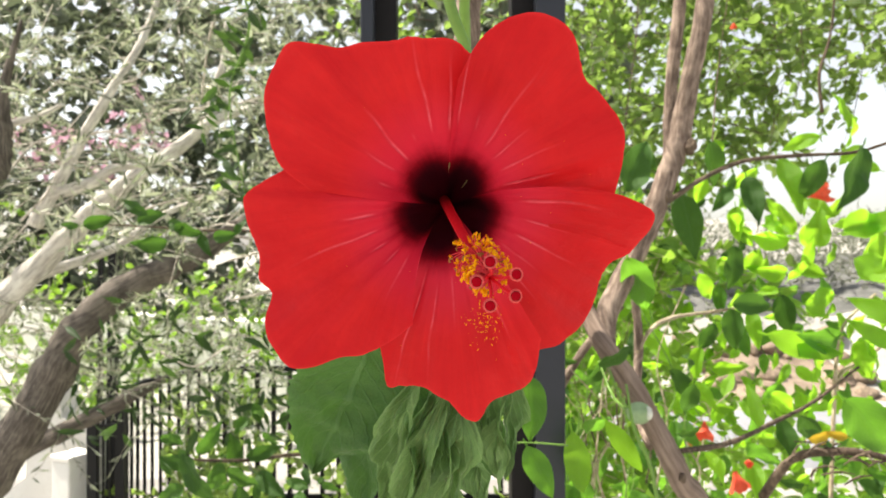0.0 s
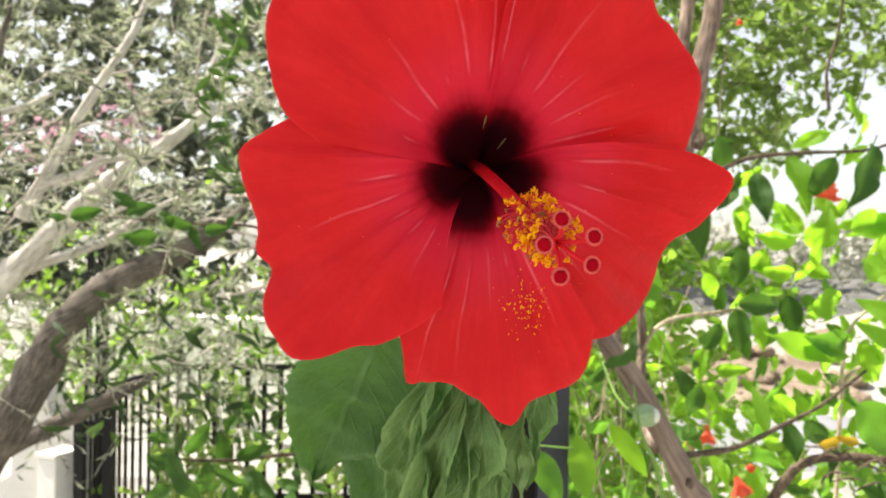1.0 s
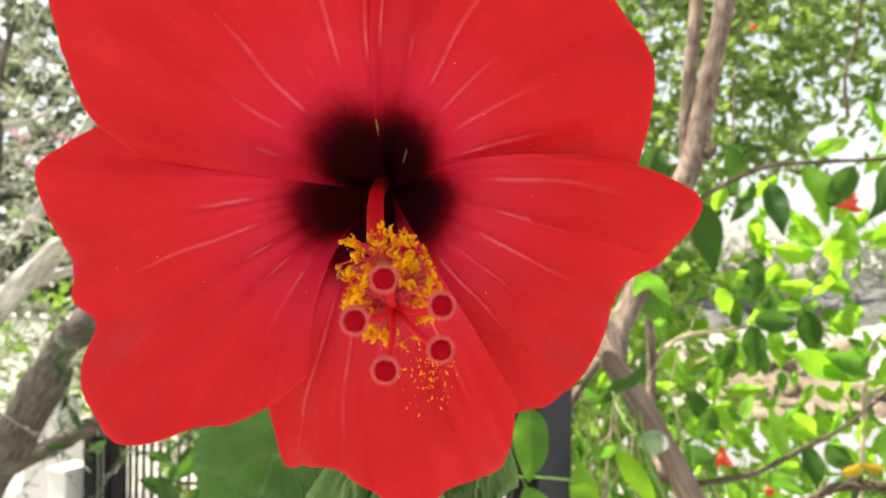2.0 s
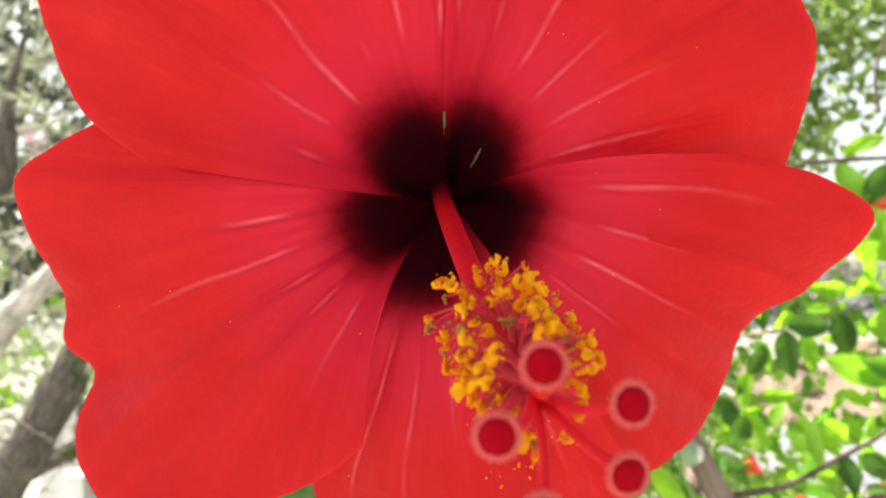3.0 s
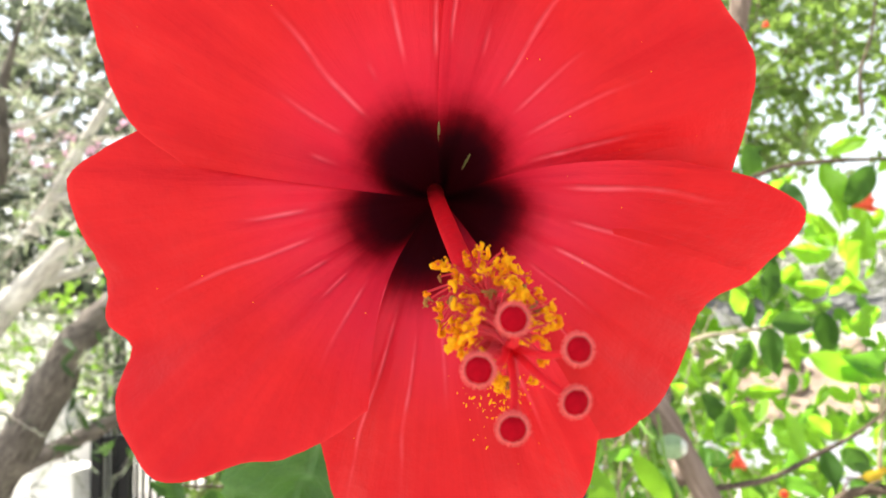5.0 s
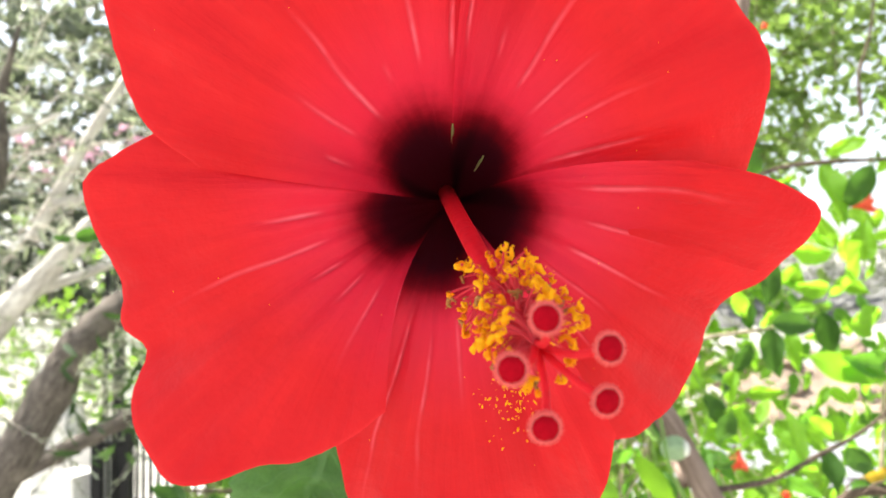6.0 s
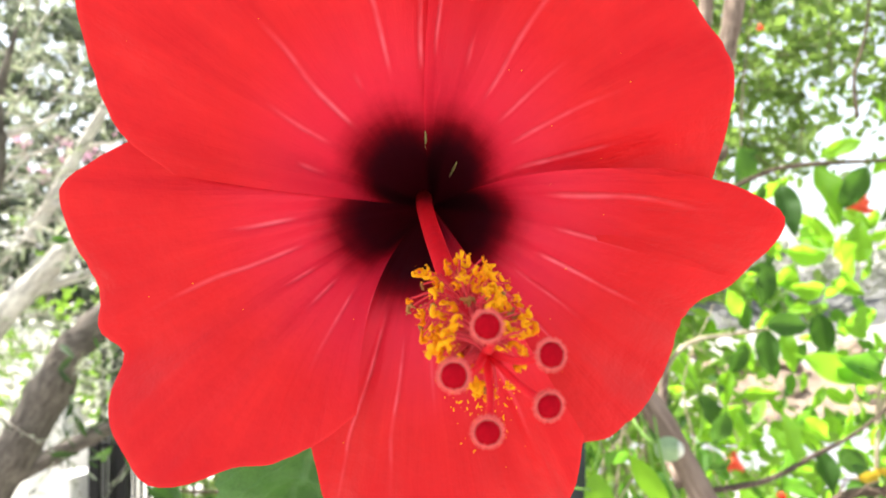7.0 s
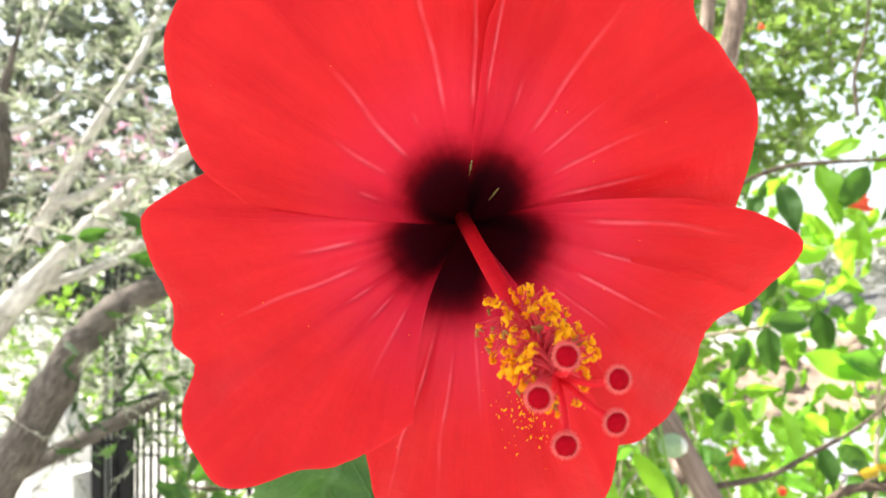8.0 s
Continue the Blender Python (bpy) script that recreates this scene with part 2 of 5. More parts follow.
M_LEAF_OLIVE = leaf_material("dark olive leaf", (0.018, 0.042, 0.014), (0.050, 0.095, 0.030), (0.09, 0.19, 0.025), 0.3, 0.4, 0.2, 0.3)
M_YELLOW = leaf_material("yellow leaf", (0.45, 0.30, 0.03), (0.55, 0.38, 0.05), (0.75, 0.50, 0.04), 0.4, 0.6, 0.2, 0.2)
M_CANOPY = leaf_material("canopy leaf", (0.045, 0.075, 0.025), (0.13, 0.19, 0.06), (0.42, 0.64, 0.12), 0.5, 0.42, 0.1, 0.4, True)
# near-white and near-black leaves: sun sparkle and shade put into the colour
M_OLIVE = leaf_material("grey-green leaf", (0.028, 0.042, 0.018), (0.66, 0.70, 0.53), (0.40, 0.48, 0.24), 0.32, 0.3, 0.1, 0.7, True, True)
M_CANOPY_LEAF = leaf_material("near canopy leaf", (0.045, 0.075, 0.025), (0.13, 0.19, 0.06), (0.42, 0.64, 0.12), 0.5, 0.42, 0.1, 0.4)
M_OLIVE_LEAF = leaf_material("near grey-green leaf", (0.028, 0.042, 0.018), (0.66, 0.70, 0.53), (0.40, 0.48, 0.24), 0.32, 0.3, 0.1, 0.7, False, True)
M_HEDGE = leaf_material("hedge and thicket leaf", (0.085, 0.18, 0.03), (0.22, 0.40, 0.055), (0.44, 0.74, 0.08), 0.48, 0.5, 0.1, 0.3, True)
M_PINK = leaf_material("magenta bract", (0.40, 0.20, 0.28), (0.60, 0.42, 0.50), (0.66, 0.38, 0.48), 0.45, 0.6, 0.1, 0.2, True)
M_WOODS = leaf_material("distant grey-green leaf", (0.055, 0.068, 0.05), (0.16, 0.185, 0.14), (0.22, 0.27, 0.15), 0.35, 0.5, 0.05, 0.3, True)
# the hillside's haze is put into this pale, greyish leaf colour
M_FARLEAF = leaf_material("hillside leaf", (0.13, 0.14, 0.11), (0.34, 0.35, 0.28), (0.28, 0.33, 0.20), 0.35, 0.6, 0.05, 0.2, True)
M_ORANGE = plain("orange petal", (0.85, 0.15, 0.085), 0.6, 0.2, 220.0, 0.0008, 0.35, 0.45)
M_BARK = bark_material("shrub bark", (0.14, 0.10, 0.078), (0.40, 0.31, 0.245), 48.0, True)
M_BARK_SMOOTH = bark_material("smooth shrub bark", (0.22, 0.16, 0.125), (0.36, 0.275, 0.22), 26.0, True)
# the tree's bark twice: shade on the trunk, sun on the limbs, as colour
M_SHADEDBARK = bark_material("shaded grey bark", (0.092, 0.078, 0.066), (0.225, 0.195, 0.165), 34.0, True)
M_SUNLITBARK = bark_material("sunlit pale bark", (0.52, 0.485, 0.43), (0.76, 0.73, 0.66), 34.0, True)
M_PALETWIG = bark_material("pale grey twig", (0.42, 0.38, 0.32), (0.66, 0.62, 0.54), 60.0)
M_TWIG = bark_material("dark twig", (0.085, 0.06, 0.045), (0.19, 0.145, 0.10), 60.0)
M_STRAW = bark_material("pale twig", (0.38, 0.31, 0.20), (0.60, 0.52, 0.38), 60.0)
M_IRON = plain("black painted iron", (0.009, 0.009, 0.010), 0.5, 0.25, 60.0, 0.0008, 0.4)
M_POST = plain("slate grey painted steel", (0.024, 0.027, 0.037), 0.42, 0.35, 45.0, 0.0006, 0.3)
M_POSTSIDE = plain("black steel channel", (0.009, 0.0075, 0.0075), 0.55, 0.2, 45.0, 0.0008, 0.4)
M_WHITE = rough_material("white render", (0.80, 0.79, 0.76), (0.72, 0.70, 0.66), 3.0, 0.003, 0.85, 0.2, (0.62, 0.60, 0.56))
M_GROUND = rough_material("dry stony soil", (0.30, 0.29, 0.26), (0.43, 0.415, 0.375), 1.3, 0.02)
M_ROAD = rough_material("pale worn asphalt", (0.20, 0.205, 0.22), (0.27, 0.275, 0.29), 0.8, 0.006)
M_PAVE = rough_material("sunlit concrete paving", (0.22, 0.21, 0.20), (0.33, 0.315, 0.29), 1.1, 0.004)
M_BANK = rough_material("ochre earth bank", (0.19, 0.145, 0.105), (0.33, 0.26, 0.195), 5.0, 0.03)
M_SCREE = rough_material("grey gravel", (0.095, 0.097, 0.09), (0.17, 0.17, 0.16), 4.0, 0.03, 0.9, 0.2, (0.27, 0.27, 0.25))
M_POD = plain("pale green pod", (0.34, 0.48, 0.26), 0.45, 0.4, 120.0, 0.0006, 0.35, 0.2)
M_PODCAP = plain("whitish pod cap", (0.66, 0.68, 0.58), 0.55, 0.3, 160.0, 0.0006, 0.35)
M_ROCK = rough_material("tan rock", (0.20, 0.15, 0.105), (0.34, 0.26, 0.19), 6.0, 0.02)


# ---- building helpers ----
def mesh_of(name, bm, *materials, smooth=True):
    me = bpy.data.meshes.new(name)
    bm.to_mesh(me)
    bm.free()
    for m in materials:
        me.materials.append(m)
    if smooth:
        me.polygons.foreach_set("use_smooth", [True] * len(me.polygons))
    return me


def part(name, data, parent, label="", m=None, kind=""):
    """One mesh object under a thing or a part."""
    ob = new(name, data)
    ob.parent = parent
    if m is not None:
        ob.matrix_basis = m
    return tagged(ob, label, kind=kind)


def thing(name, label, category, base=(0, 0, 0), group="", kind=""):
    ob = new(name)
    ob.location = base
    ob.empty_display_size = 0.02
    return tagged(ob, label, category, group, kind)


def box_bm(size, bevel=0.0):
    bm = bmesh.new()
    bmesh.ops.create_cube(bm, size=1.0, matrix=Matrix.Diagonal((*size, 1)))
    if bevel:
        bmesh.ops.bevel(bm, geom=bm.edges[:], offset=bevel, segments=2, affect="EDGES", profile=0.5)
    return bm


def catmull(points, steps):
    """A smooth line through points."""
    p = [Vector(q) for q in points]
    p = [2 * p[0] - p[1], *p, 2 * p[-1] - p[-2]]
    line = []
    for i in range(1, len(p) - 2):
        for k in range(steps):
            t = k / steps
            a_, b_, c_, d_ = p[i - 1 : i + 3]
            line.append(0.5 * (2 * b_ + (c_ - a_) * t + (2 * a_ - 5 * b_ + 4 * c_ - d_) * t * t + (3 * b_ - a_ - 3 * c_ + d_) * t**3))
    line.append(p[-2])
    return line


def tube_into(bm, points, radii, sides=8, steps=6, knots=0.0, seed=0, cap=True, uvl=None):
    """A tapered, slightly lumpy branch through points."""
    line = catmull(points, steps)
    n = len(line)
    rings, along, girth = [], 0.0, []
    up = Vector((0.31, 0.17, 0.93)).normalized()
    for i, q in enumerate(line):
        along += (q - line[i - 1]).length if i else 0.0
        way = (line[min(i + 1, n - 1)] - line[max(i - 1, 0)]).normalized()
        s_ = way.cross(up)
        s_ = (s_ if s_.length > 1e-4 else way.orthogonal()).normalized()
        v_ = way.cross(s_)
        k = i / (n - 1) * (len(radii) - 1)
        j = min(int(k), len(radii) - 2) if len(radii) > 1 else 0
        r = radii[j] + (radii[min(j + 1, len(radii) - 1)] - radii[j]) * (k - j)
        ring = []
        for c in range(sides):
            f = 2 * math.pi * c / sides
            d = s_ * math.cos(f) + v_ * math.sin(f)
            lump = 1 + knots * noise.noise((q + d * r) * (0.6 / max(r, 1e-4)) + Vector((seed, 0, 0)))
            ring.append(bm.verts.new(q + d * r * lump))
        rings.append(ring)
        girth.append((2 * math.pi * max(radii), along))
    for k, (a_, b_) in enumerate(zip(rings, rings[1:])):
        for c in range(sides):
            face = bm.faces.new((a_[c], a_[(c + 1) % sides], b_[(c + 1) % sides], b_[c]))
            if uvl:
                for l, (w, e_) in zip(face.loops, ((c, k), (c + 1, k), (c + 1, k + 1), (c, k + 1))):
                    l[uvl].uv = (girth[e_][0] * w / sides, girth[e_][1])
    if cap:
        bm.faces.new(rings[0][::-1])
        bm.faces.new(rings[-1])
    return bm


def tube(name, points, radii, material, sides=8, steps=6, knots=0.0, seed=0):
    bm = bmesh.new()
    return mesh_of(name, tube_into(bm, points, radii, sides, steps, knots, seed, True, bm.loops.layers.uv.new("UVMap")), material)


def blade(s, shape):
    """Half width of a leaf at s along it, 1 at its widest."""
    peak = 0.55 * shape
    a_ = 1.05 * peak / (1 - peak)
    s = min(max(s, 1e-4), 1.0)
    return (s / peak) ** a_ * (max(0.0, 1 - s) / (1 - peak)) ** 1.05


def leaf_mesh(name, width, material, shape=0.75, fold=0.25, droop=0.15, wave=0.05, teeth=0.0, rows=10, seed=0, cols=4, crumple=0.0, pleat=0.0):
    """A leaf one metre long from its stalk at the origin along +x, face to +z: midrib fold, droop, wavy edge, short stalk."""
    bm = bmesh.new()
    uvl = bm.loops.layers.uv.new("UVMap")
    grid, where = [], {}
    for i in range(rows + 1):
        s = i / rows
        w = 0.5 * width * max(blade(0.015 + 0.985 * s, shape), 0.004)
        if teeth and 0 < i < rows:
            w *= 1 + teeth * (0.5 if i % 2 else -0.5)
        line = []
        for j in range(-cols // 2, cols // 2 + 1):
            t = 2 * j / cols
            y = t * w
            z = fold * abs(y) - droop * s * s + wave * width * math.sin(9 * s + seed + (2 if t > 0 else 0)) * abs(t) ** 1.5 * math.sin(math.pi * s)
            z += crumple * noise.noise(Vector((s * 5, t * 1.6, seed))) + 0.5 * crumple * noise.noise(Vector((s * 11, t * 4, seed + 3)))
            z += pleat * math.sin(12 * t + seed + 3 * noise.noise(Vector((s * 3, seed, 7)))) * math.sin(math.pi * s) ** 0.5
            v = bm.verts.new((s - 0.1 * droop * s, y + 0.04 * width * math.sin(3 * s + seed), z))
            where[v] = (0.5 + 0.5 * t, s)
            line.append(v)
        grid.append(line)
    for a_, b_ in zip(grid, grid[1:]):
        for k in range(cols):
            bm.faces.new((a_[k], b_[k], b_[k + 1], a_[k + 1]))
    stalk = [bm.verts.new((-0.16, dy, 0.02)) for dy in (-0.012, 0.012)]
    base = [bm.verts.new((0.02, dy, 0.0)) for dy in (0.014, -0.014)]
    for v in stalk + base:
        where[v] = (0.5, 0.0)
    bm.faces.new(stalk + base)
    for f in bm.faces:
        for l in f.loops:
            l[uvl].uv = where[l.vert]
    return mesh_of(name, bm, material)


def leaf_turn(ang, face, twist):
    """Turn of a leaf whose tip points at ang degrees in the upright x-z plane, its face turned towards -y, then tipped by face and rolled by twist."""
    base = Matrix.Rotation(radians(-ang), 4, "Y") @ Matrix.Rotation(radians(90), 4, "X")
    return base @ Matrix.Rotation(radians(face), 4, "Y") @ Matrix.Rotation(radians(twist), 4, "X")


def leaves_on(parent, name, meshes, rows, rng, spread=35.0):
    """Leaves of a plant: x, y, z of the leaf's middle, length, and the way its tip points."""
    for x, y, z, size, ang in rows:
        m = leaf_turn(ang, rng.uniform(-spread, spread), rng.uniform(-spread, spread))
        q = Vector((x, y, z)) - (m @ Vector((0.5, 0, 0))) * size
        part(name, rng.choice(meshes), parent, m=Matrix.Translation(q) @ m @ Matrix.Scale(size, 4))


def scatter(name, data, places, material, uv=True):
    """Many small leaves as one mesh, made from a few leaf shapes."""
    verts, faces, uvs = [], [], []
    shapes = []
    for me in data:
        co = np.empty(len(me.vertices) * 3)
        me.vertices.foreach_get("co", co)
        fs = [tuple(p.vertices) for p in me.polygons]
        lay = me.uv_layers[0].data
        us = [tuple(lay[i].uv) for p in me.polygons for i in p.loop_indices]
        shapes.append((co.reshape(-1, 3), fs, us))
    start = 0
    for k, m in places:
        co, fs, us = shapes[k % len(shapes)]
        mm = np.array(m)
        verts.append(co @ mm[:3, :3].T + mm[:3, 3])
        faces.extend([tuple(i + start for i in f) for f in fs])
        uvs.extend(us)
        start += len(co)
    me = bpy.data.meshes.new(name)
    me.from_pydata(np.concatenate(verts).tolist(), [], faces)
    lay = me.uv_layers.new(name="UVMap")
    lay.data.foreach_set("uv", np.array(uvs).ravel())
    me.materials.append(material)
    me.polygons.foreach_set("use_smooth", [True] * len(me.polygons))
    return me


def random_turn(rng, flat=1.0):
    return Euler((rng.uniform(-1.6, 1.6) * flat, rng.uniform(-1.6, 1.6) * flat, rng.uniform(0, 6.28))).to_matrix().to_4x4()


# ---- the scarlet flower ----
EYE_X, EYE_Z = 0.0007, EYE + 0.0138
# start angle, end angle (counter-clockwise), how far the rim stands behind the flower's plane, reach in mm; at even steps between the angles
PETALS = [
    (63.0, 175.7, (0.002, 0.001, 0.001, 0.004, 0.002), (36.3, 37.0, 37.6, 38.1, 40.0, 40.2, 40.4, 41.2, 42.0, 43.6, 45.6, 47.6, 52.0, 56.5, 56.9, 55.7, 54.3, 52.3, 49.5, 45.3, 38.4)),
    (160.0, 255.2, (0.006, 0.005, 0.003, -0.01, -0.01), (38.2, 42.2, 46.2, 51.5, 56.9, 57.0, 56.7, 56.6, 57.2, 59.3, 58.3, 62.8, 65.6, 66.3, 66.0, 61.4, 54.4, 51.1, 46.5, 41.5, 36.4)),
    (-130.1, -55.1, (0.005, 0.003, 0.001, 0, -0.006), (44.0, 44.6, 45.2, 46.0, 47.4, 52.4, 60.2, 58.2, 56.8, 57.0, 58.6, 60.9, 67.0, 68.8, 63.8, 62.2, 61.6, 60.7, 57.0, 52.6, 48.7)),
    (-76.4, 5.3, (0.003, 0.007, 0.016, 0.014, 0.0), (54.4, 53.9, 53.2, 53.4, 53.7, 54.4, 56.0, 56.5, 57.0, 56.9, 56.6, 55.3, 54.0, 53.7, 53.9, 57.8, 59.4, 60.2, 59.2, 50.1, 37.7)),
    (-14.0, 84.1, (0.012, 0.012, 0.01, 0.004, -0.001), (56.3, 54.3, 52.2, 49.8, 49.9, 51.3, 52.6, 53.6, 53.7, 53.0, 51.5, 50.2, 51.3, 52.7, 54.0, 53.6, 51.9, 49.3, 45.2, 38.7, 30.5)),
]
TILT_BACK = 0.40


def smooth_step(t):
    return t * t * (3 - 2 * t)


# degrees by which each petal's overlapping edge sweeps on (or draws back) near the throat
SWEEP = (9.0, -22.0, 6.0, 9.0, 4.0)
# where across each petal its dark blotch is centred, and how large that blotch is
BLOTCH = ((0.55, 0.91), (0.56, 1.08), (0.33, 1.22), (0.56, 1.12), (0.62, 0.93))


def petal_mesh(start, end, back, reach, seed):
    rows, cols = 44, 64
    bm = bmesh.new()
    uvl = bm.loops.layers.uv.new("UVMap")
    rim = bm.verts.layers.float.new("rim")
    grid, where = [], {}
    for i in range(rows + 1):
        s = (i / rows) ** 0.85
        line = []
        for j in range(cols + 1):
            u = j / cols
            k = u * (len(reach) - 1)
            a_ = min(int(k), len(reach) - 2)
            t = k - a_
            p0, p1, p2, p3 = (reach[max(0, min(len(reach) - 1, a_ + d))] for d in (-1, 0, 1, 2))
            far = 0.5 * (2 * p1 + (p2 - p0) * t + (2 * p0 - 5 * p1 + 4 * p2 - p3) * t * t + (3 * p1 - p0 - 3 * p2 + p3) * t**3)
            far += 0.22 * math.sin(31 * u + seed) * math.sin(13 * u + 2 * seed) + 0.25 * noise.noise(Vector((u * 60, seed, 0)))
            r = far * s / 1000
            # near the eye the overlapping edge sweeps on round the throat
            phi = radians(start + (end - start) * u + SWEEP[seed] * (1 - s) ** 1.2 * u**4)
            x, z = r * math.cos(phi), r * math.sin(phi)
            # open face tilted down, rim of each petal over the next one on its counter-clockwise side
            b = u * (len(back) - 1)
            b0 = min(int(b), len(back) - 2)
            lift = back[b0] + (back[b0 + 1] - back[b0]) * smooth_step(b - b0)
            depth = 0.2140 - TILT_BACK * (z + EYE_Z - EYE) + lift * s**1.6 + (0.5 - u) * 0.0016 * min(1.0, r / 0.01) * (1 - s)
            # throat: a funnel that leans back along the flower's axis
            throat = 0.050 * math.exp(-((r / 0.0125) ** 1.4))
            depth += throat
            x, z = x + 0.02 * throat, z + 0.03 * throat
            # rim waves and long folds
            depth += 0.0017 * s**3 * math.sin(15 * u + 1.7 * seed) + 0.0007 * s**4 * noise.noise(Vector((u * 14, s * 7, seed + 2))) + 0.0004 * s**8 * math.sin(47 * u + 3 * seed) + 0.0005 * s * s * math.sin(38 * u + seed)
            depth += 0.0014 * min(1.0, (r / 0.03) ** 2) * noise.noise(Vector((x * 60, z * 60, seed)))
            # pleats that fan out from the throat
            fan = u * (end - start)
            depth += 0.00055 * min(1.0, r / 0.02) * noise.noise(Vector((fan * 0.16, r * 22, seed + 5))) + 0.00028 * min(1.0, r / 0.025) * noise.noise(Vector((fan * 0.5, r * 30, seed + 9)))
            v = bm.verts.new((x, depth, z))
            v[rim] = s
            where[v] = (u - BLOTCH[seed][0] + 0.5, r * 10 / BLOTCH[seed][1])
            line.append(v)
        grid.append(line)
    for a_, b_ in zip(grid, grid[1:]):
        for k in range(cols):
            bm.faces.new((a_[k], a_[k + 1], b_[k + 1], b_[k]))
    for f in bm.faces:
        for l in f.loops:
            l[uvl].uv = where[l.vert]
    return mesh_of("petal", bm, M_PETAL)


rng = random.Random(4)
flower = thing("hibiscus_flower", "large open scarlet hibiscus with a dark maroon eye", "flower", (EYE_X, 0, EYE_Z))
for i, (a0, a1, back, reach) in enumerate(PETALS):
    part("petal", petal_mesh(a0, a1, back, reach, i), flower)


def local(x, y, z):
    """A place given from the first eye, in the flower's own space."""
    return Vector((x - EYE_X, y, EYE + z - EYE_Z))


COLUMN = [local(0.0000, 0.262, 0.0180), local(0.0020, 0.225, 0.0115), local(0.0058, 0.188, 0.0020), local(0.0085, 0.174, -0.0030), local(0.0102, 0.1655, -0.0062)]
part("staminal_column", tube("column", COLUMN, [0.0018, 0.0015, 0.0013, 0.0012, 0.0005], M_COLUMN, 14, 10), flower, "slender red staminal column")
axis = (COLUMN[-1] - COLUMN[2]).normalized()
side_a = axis.cross(Vector((0, 0, 1))).normalized()
side_b = axis.cross(side_a)


def anther_mesh(seed):
    """A burst anther, curled into a hook and crusted with a few pollen grains; about 1.6 mm long."""
    bm = bmesh.new()
    r_ = random.Random(seed)
    turn = r_.uniform(3.6, 5.0)
    pts = [(math.cos(f) * 0.00072, math.sin(f) * 0.00062, 0.00025 * math.sin(2 * f + seed)) for f in (0.2 + turn * k / 5 for k in range(6))]
    tube_into(bm, pts, [0.00020, 0.00034, 0.00038, 0.00036, 0.00032, 0.00016], 7, 3, 0.55, seed)
    for _ in range(9):
        q = Vector(r_.choice(pts)) + Vector([r_.gauss(0, 0.0003) for _ in range(3)])
        bmesh.ops.create_icosphere(bm, subdivisions=1, radius=r_.uniform(0.00008, 0.00017), matrix=Matrix.Translation(q))
    return bm


anthers = [mesh_of("anther", anther_mesh(s), M_HUSK if s == 3 else (M_POLLEN, M_POLLEN_DEEP)[s % 2]) for s in range(8)]
filament = tube("filament", [(0, 0, 0), (0.0, 0.12, 0.5), (0, 0.05, 1)], [0.05, 0.035, 0.03], M_FILAMENT, 5, 4)
for i in range(240):
    k = (i + rng.random()) / 240
    k = 0.16 + 0.84 * k
    c_ = COLUMN[2].lerp(COLUMN[3], k * 2) if k < 0.5 else COLUMN[3].lerp(COLUMN[4], k * 2 - 1)
    f = i * 2.39996 + rng.uniform(-0.4, 0.4)
    d = (side_a * math.cos(f) + side_b * math.sin(f) + axis * rng.uniform(0.0, 0.65)).normalized()
    size = rng.uniform(0.0030, 0.0064) * (1 - 0.1 * k)
    # most anthers stand on the upper flank; few are left in front of the column and below it
    if rng.random() < (0.85 if d.y < -0.58 else 0.0) + (0.75 if d.x > 0.1 and d.z < 0.1 else 0.0):
        continue
    turn = d.to_track_quat("Z", "Y").to_matrix().to_4x4()
    fil = part("filament", filament, flower, m=Matrix.Translation(c_) @ turn @ Matrix.Diagonal((0.0045, 0.0045, size, 1)))
    part("anther", anthers[rng.randrange(8)], flower, m=Matrix.Translation(c_ + d * size) @ random_turn(rng) @ Matrix.Scale(rng.uniform(0.48, 0.88), 4))


def stigma_bm():
    """A cushion-shaped stigma, face to +z."""
    bm = bmesh.new()
    bmesh.ops.create_uvsphere(bm, u_segments=24, v_segments=12, radius=0.00118)
    for v in bm.verts:
        v.co.z *= 0.55
        v.co *= 1 + 0.10 * noise.noise(v.co * 3500)
    return bm


def fringe_bm():
    """The soft, hairy pale rim round a stigma."""
    bm = bmesh.new()
    rings = []
    for i in range(48):
        f = 2 * math.pi * i / 48
        ring = []
        for j in range(10):
            g = 2 * math.pi * j / 10
            fuzz = 1 + 0.38 * noise.noise(Vector((9 * math.cos(f), 9 * math.sin(f), 1.7 * g)))
            r, h = 0.00123 + 0.00017 * math.cos(g) * fuzz, 0.00026 * math.sin(g) * fuzz
            ring.append(bm.verts.new((r * math.cos(f), r * math.sin(f), h)))
        rings.append(ring)
    for i in range(48):
        for j in range(10):
            bm.faces.new((rings[i - 1][j - 1], rings[i][j - 1], rings[i][j], rings[i - 1][j]))
    r_ = random.Random(3)
    for _ in range(200):
        f, g = r_.uniform(0, 6.283), r_.uniform(-0.9, 1.3)
        out = Vector((math.cos(f) * math.cos(g), math.sin(f) * math.cos(g), math.sin(g)))
        q = Vector((0.00125 * math.cos(f), 0.00125 * math.sin(f), 0.0)) + out * 0.00018
        tube_into(bm, [q, q + out * 0.00012, q + out * r_.uniform(0.00013, 0.00022)], [0.00005, 0.00004, 0.000025], 4, 1, cap=False)
    return bm


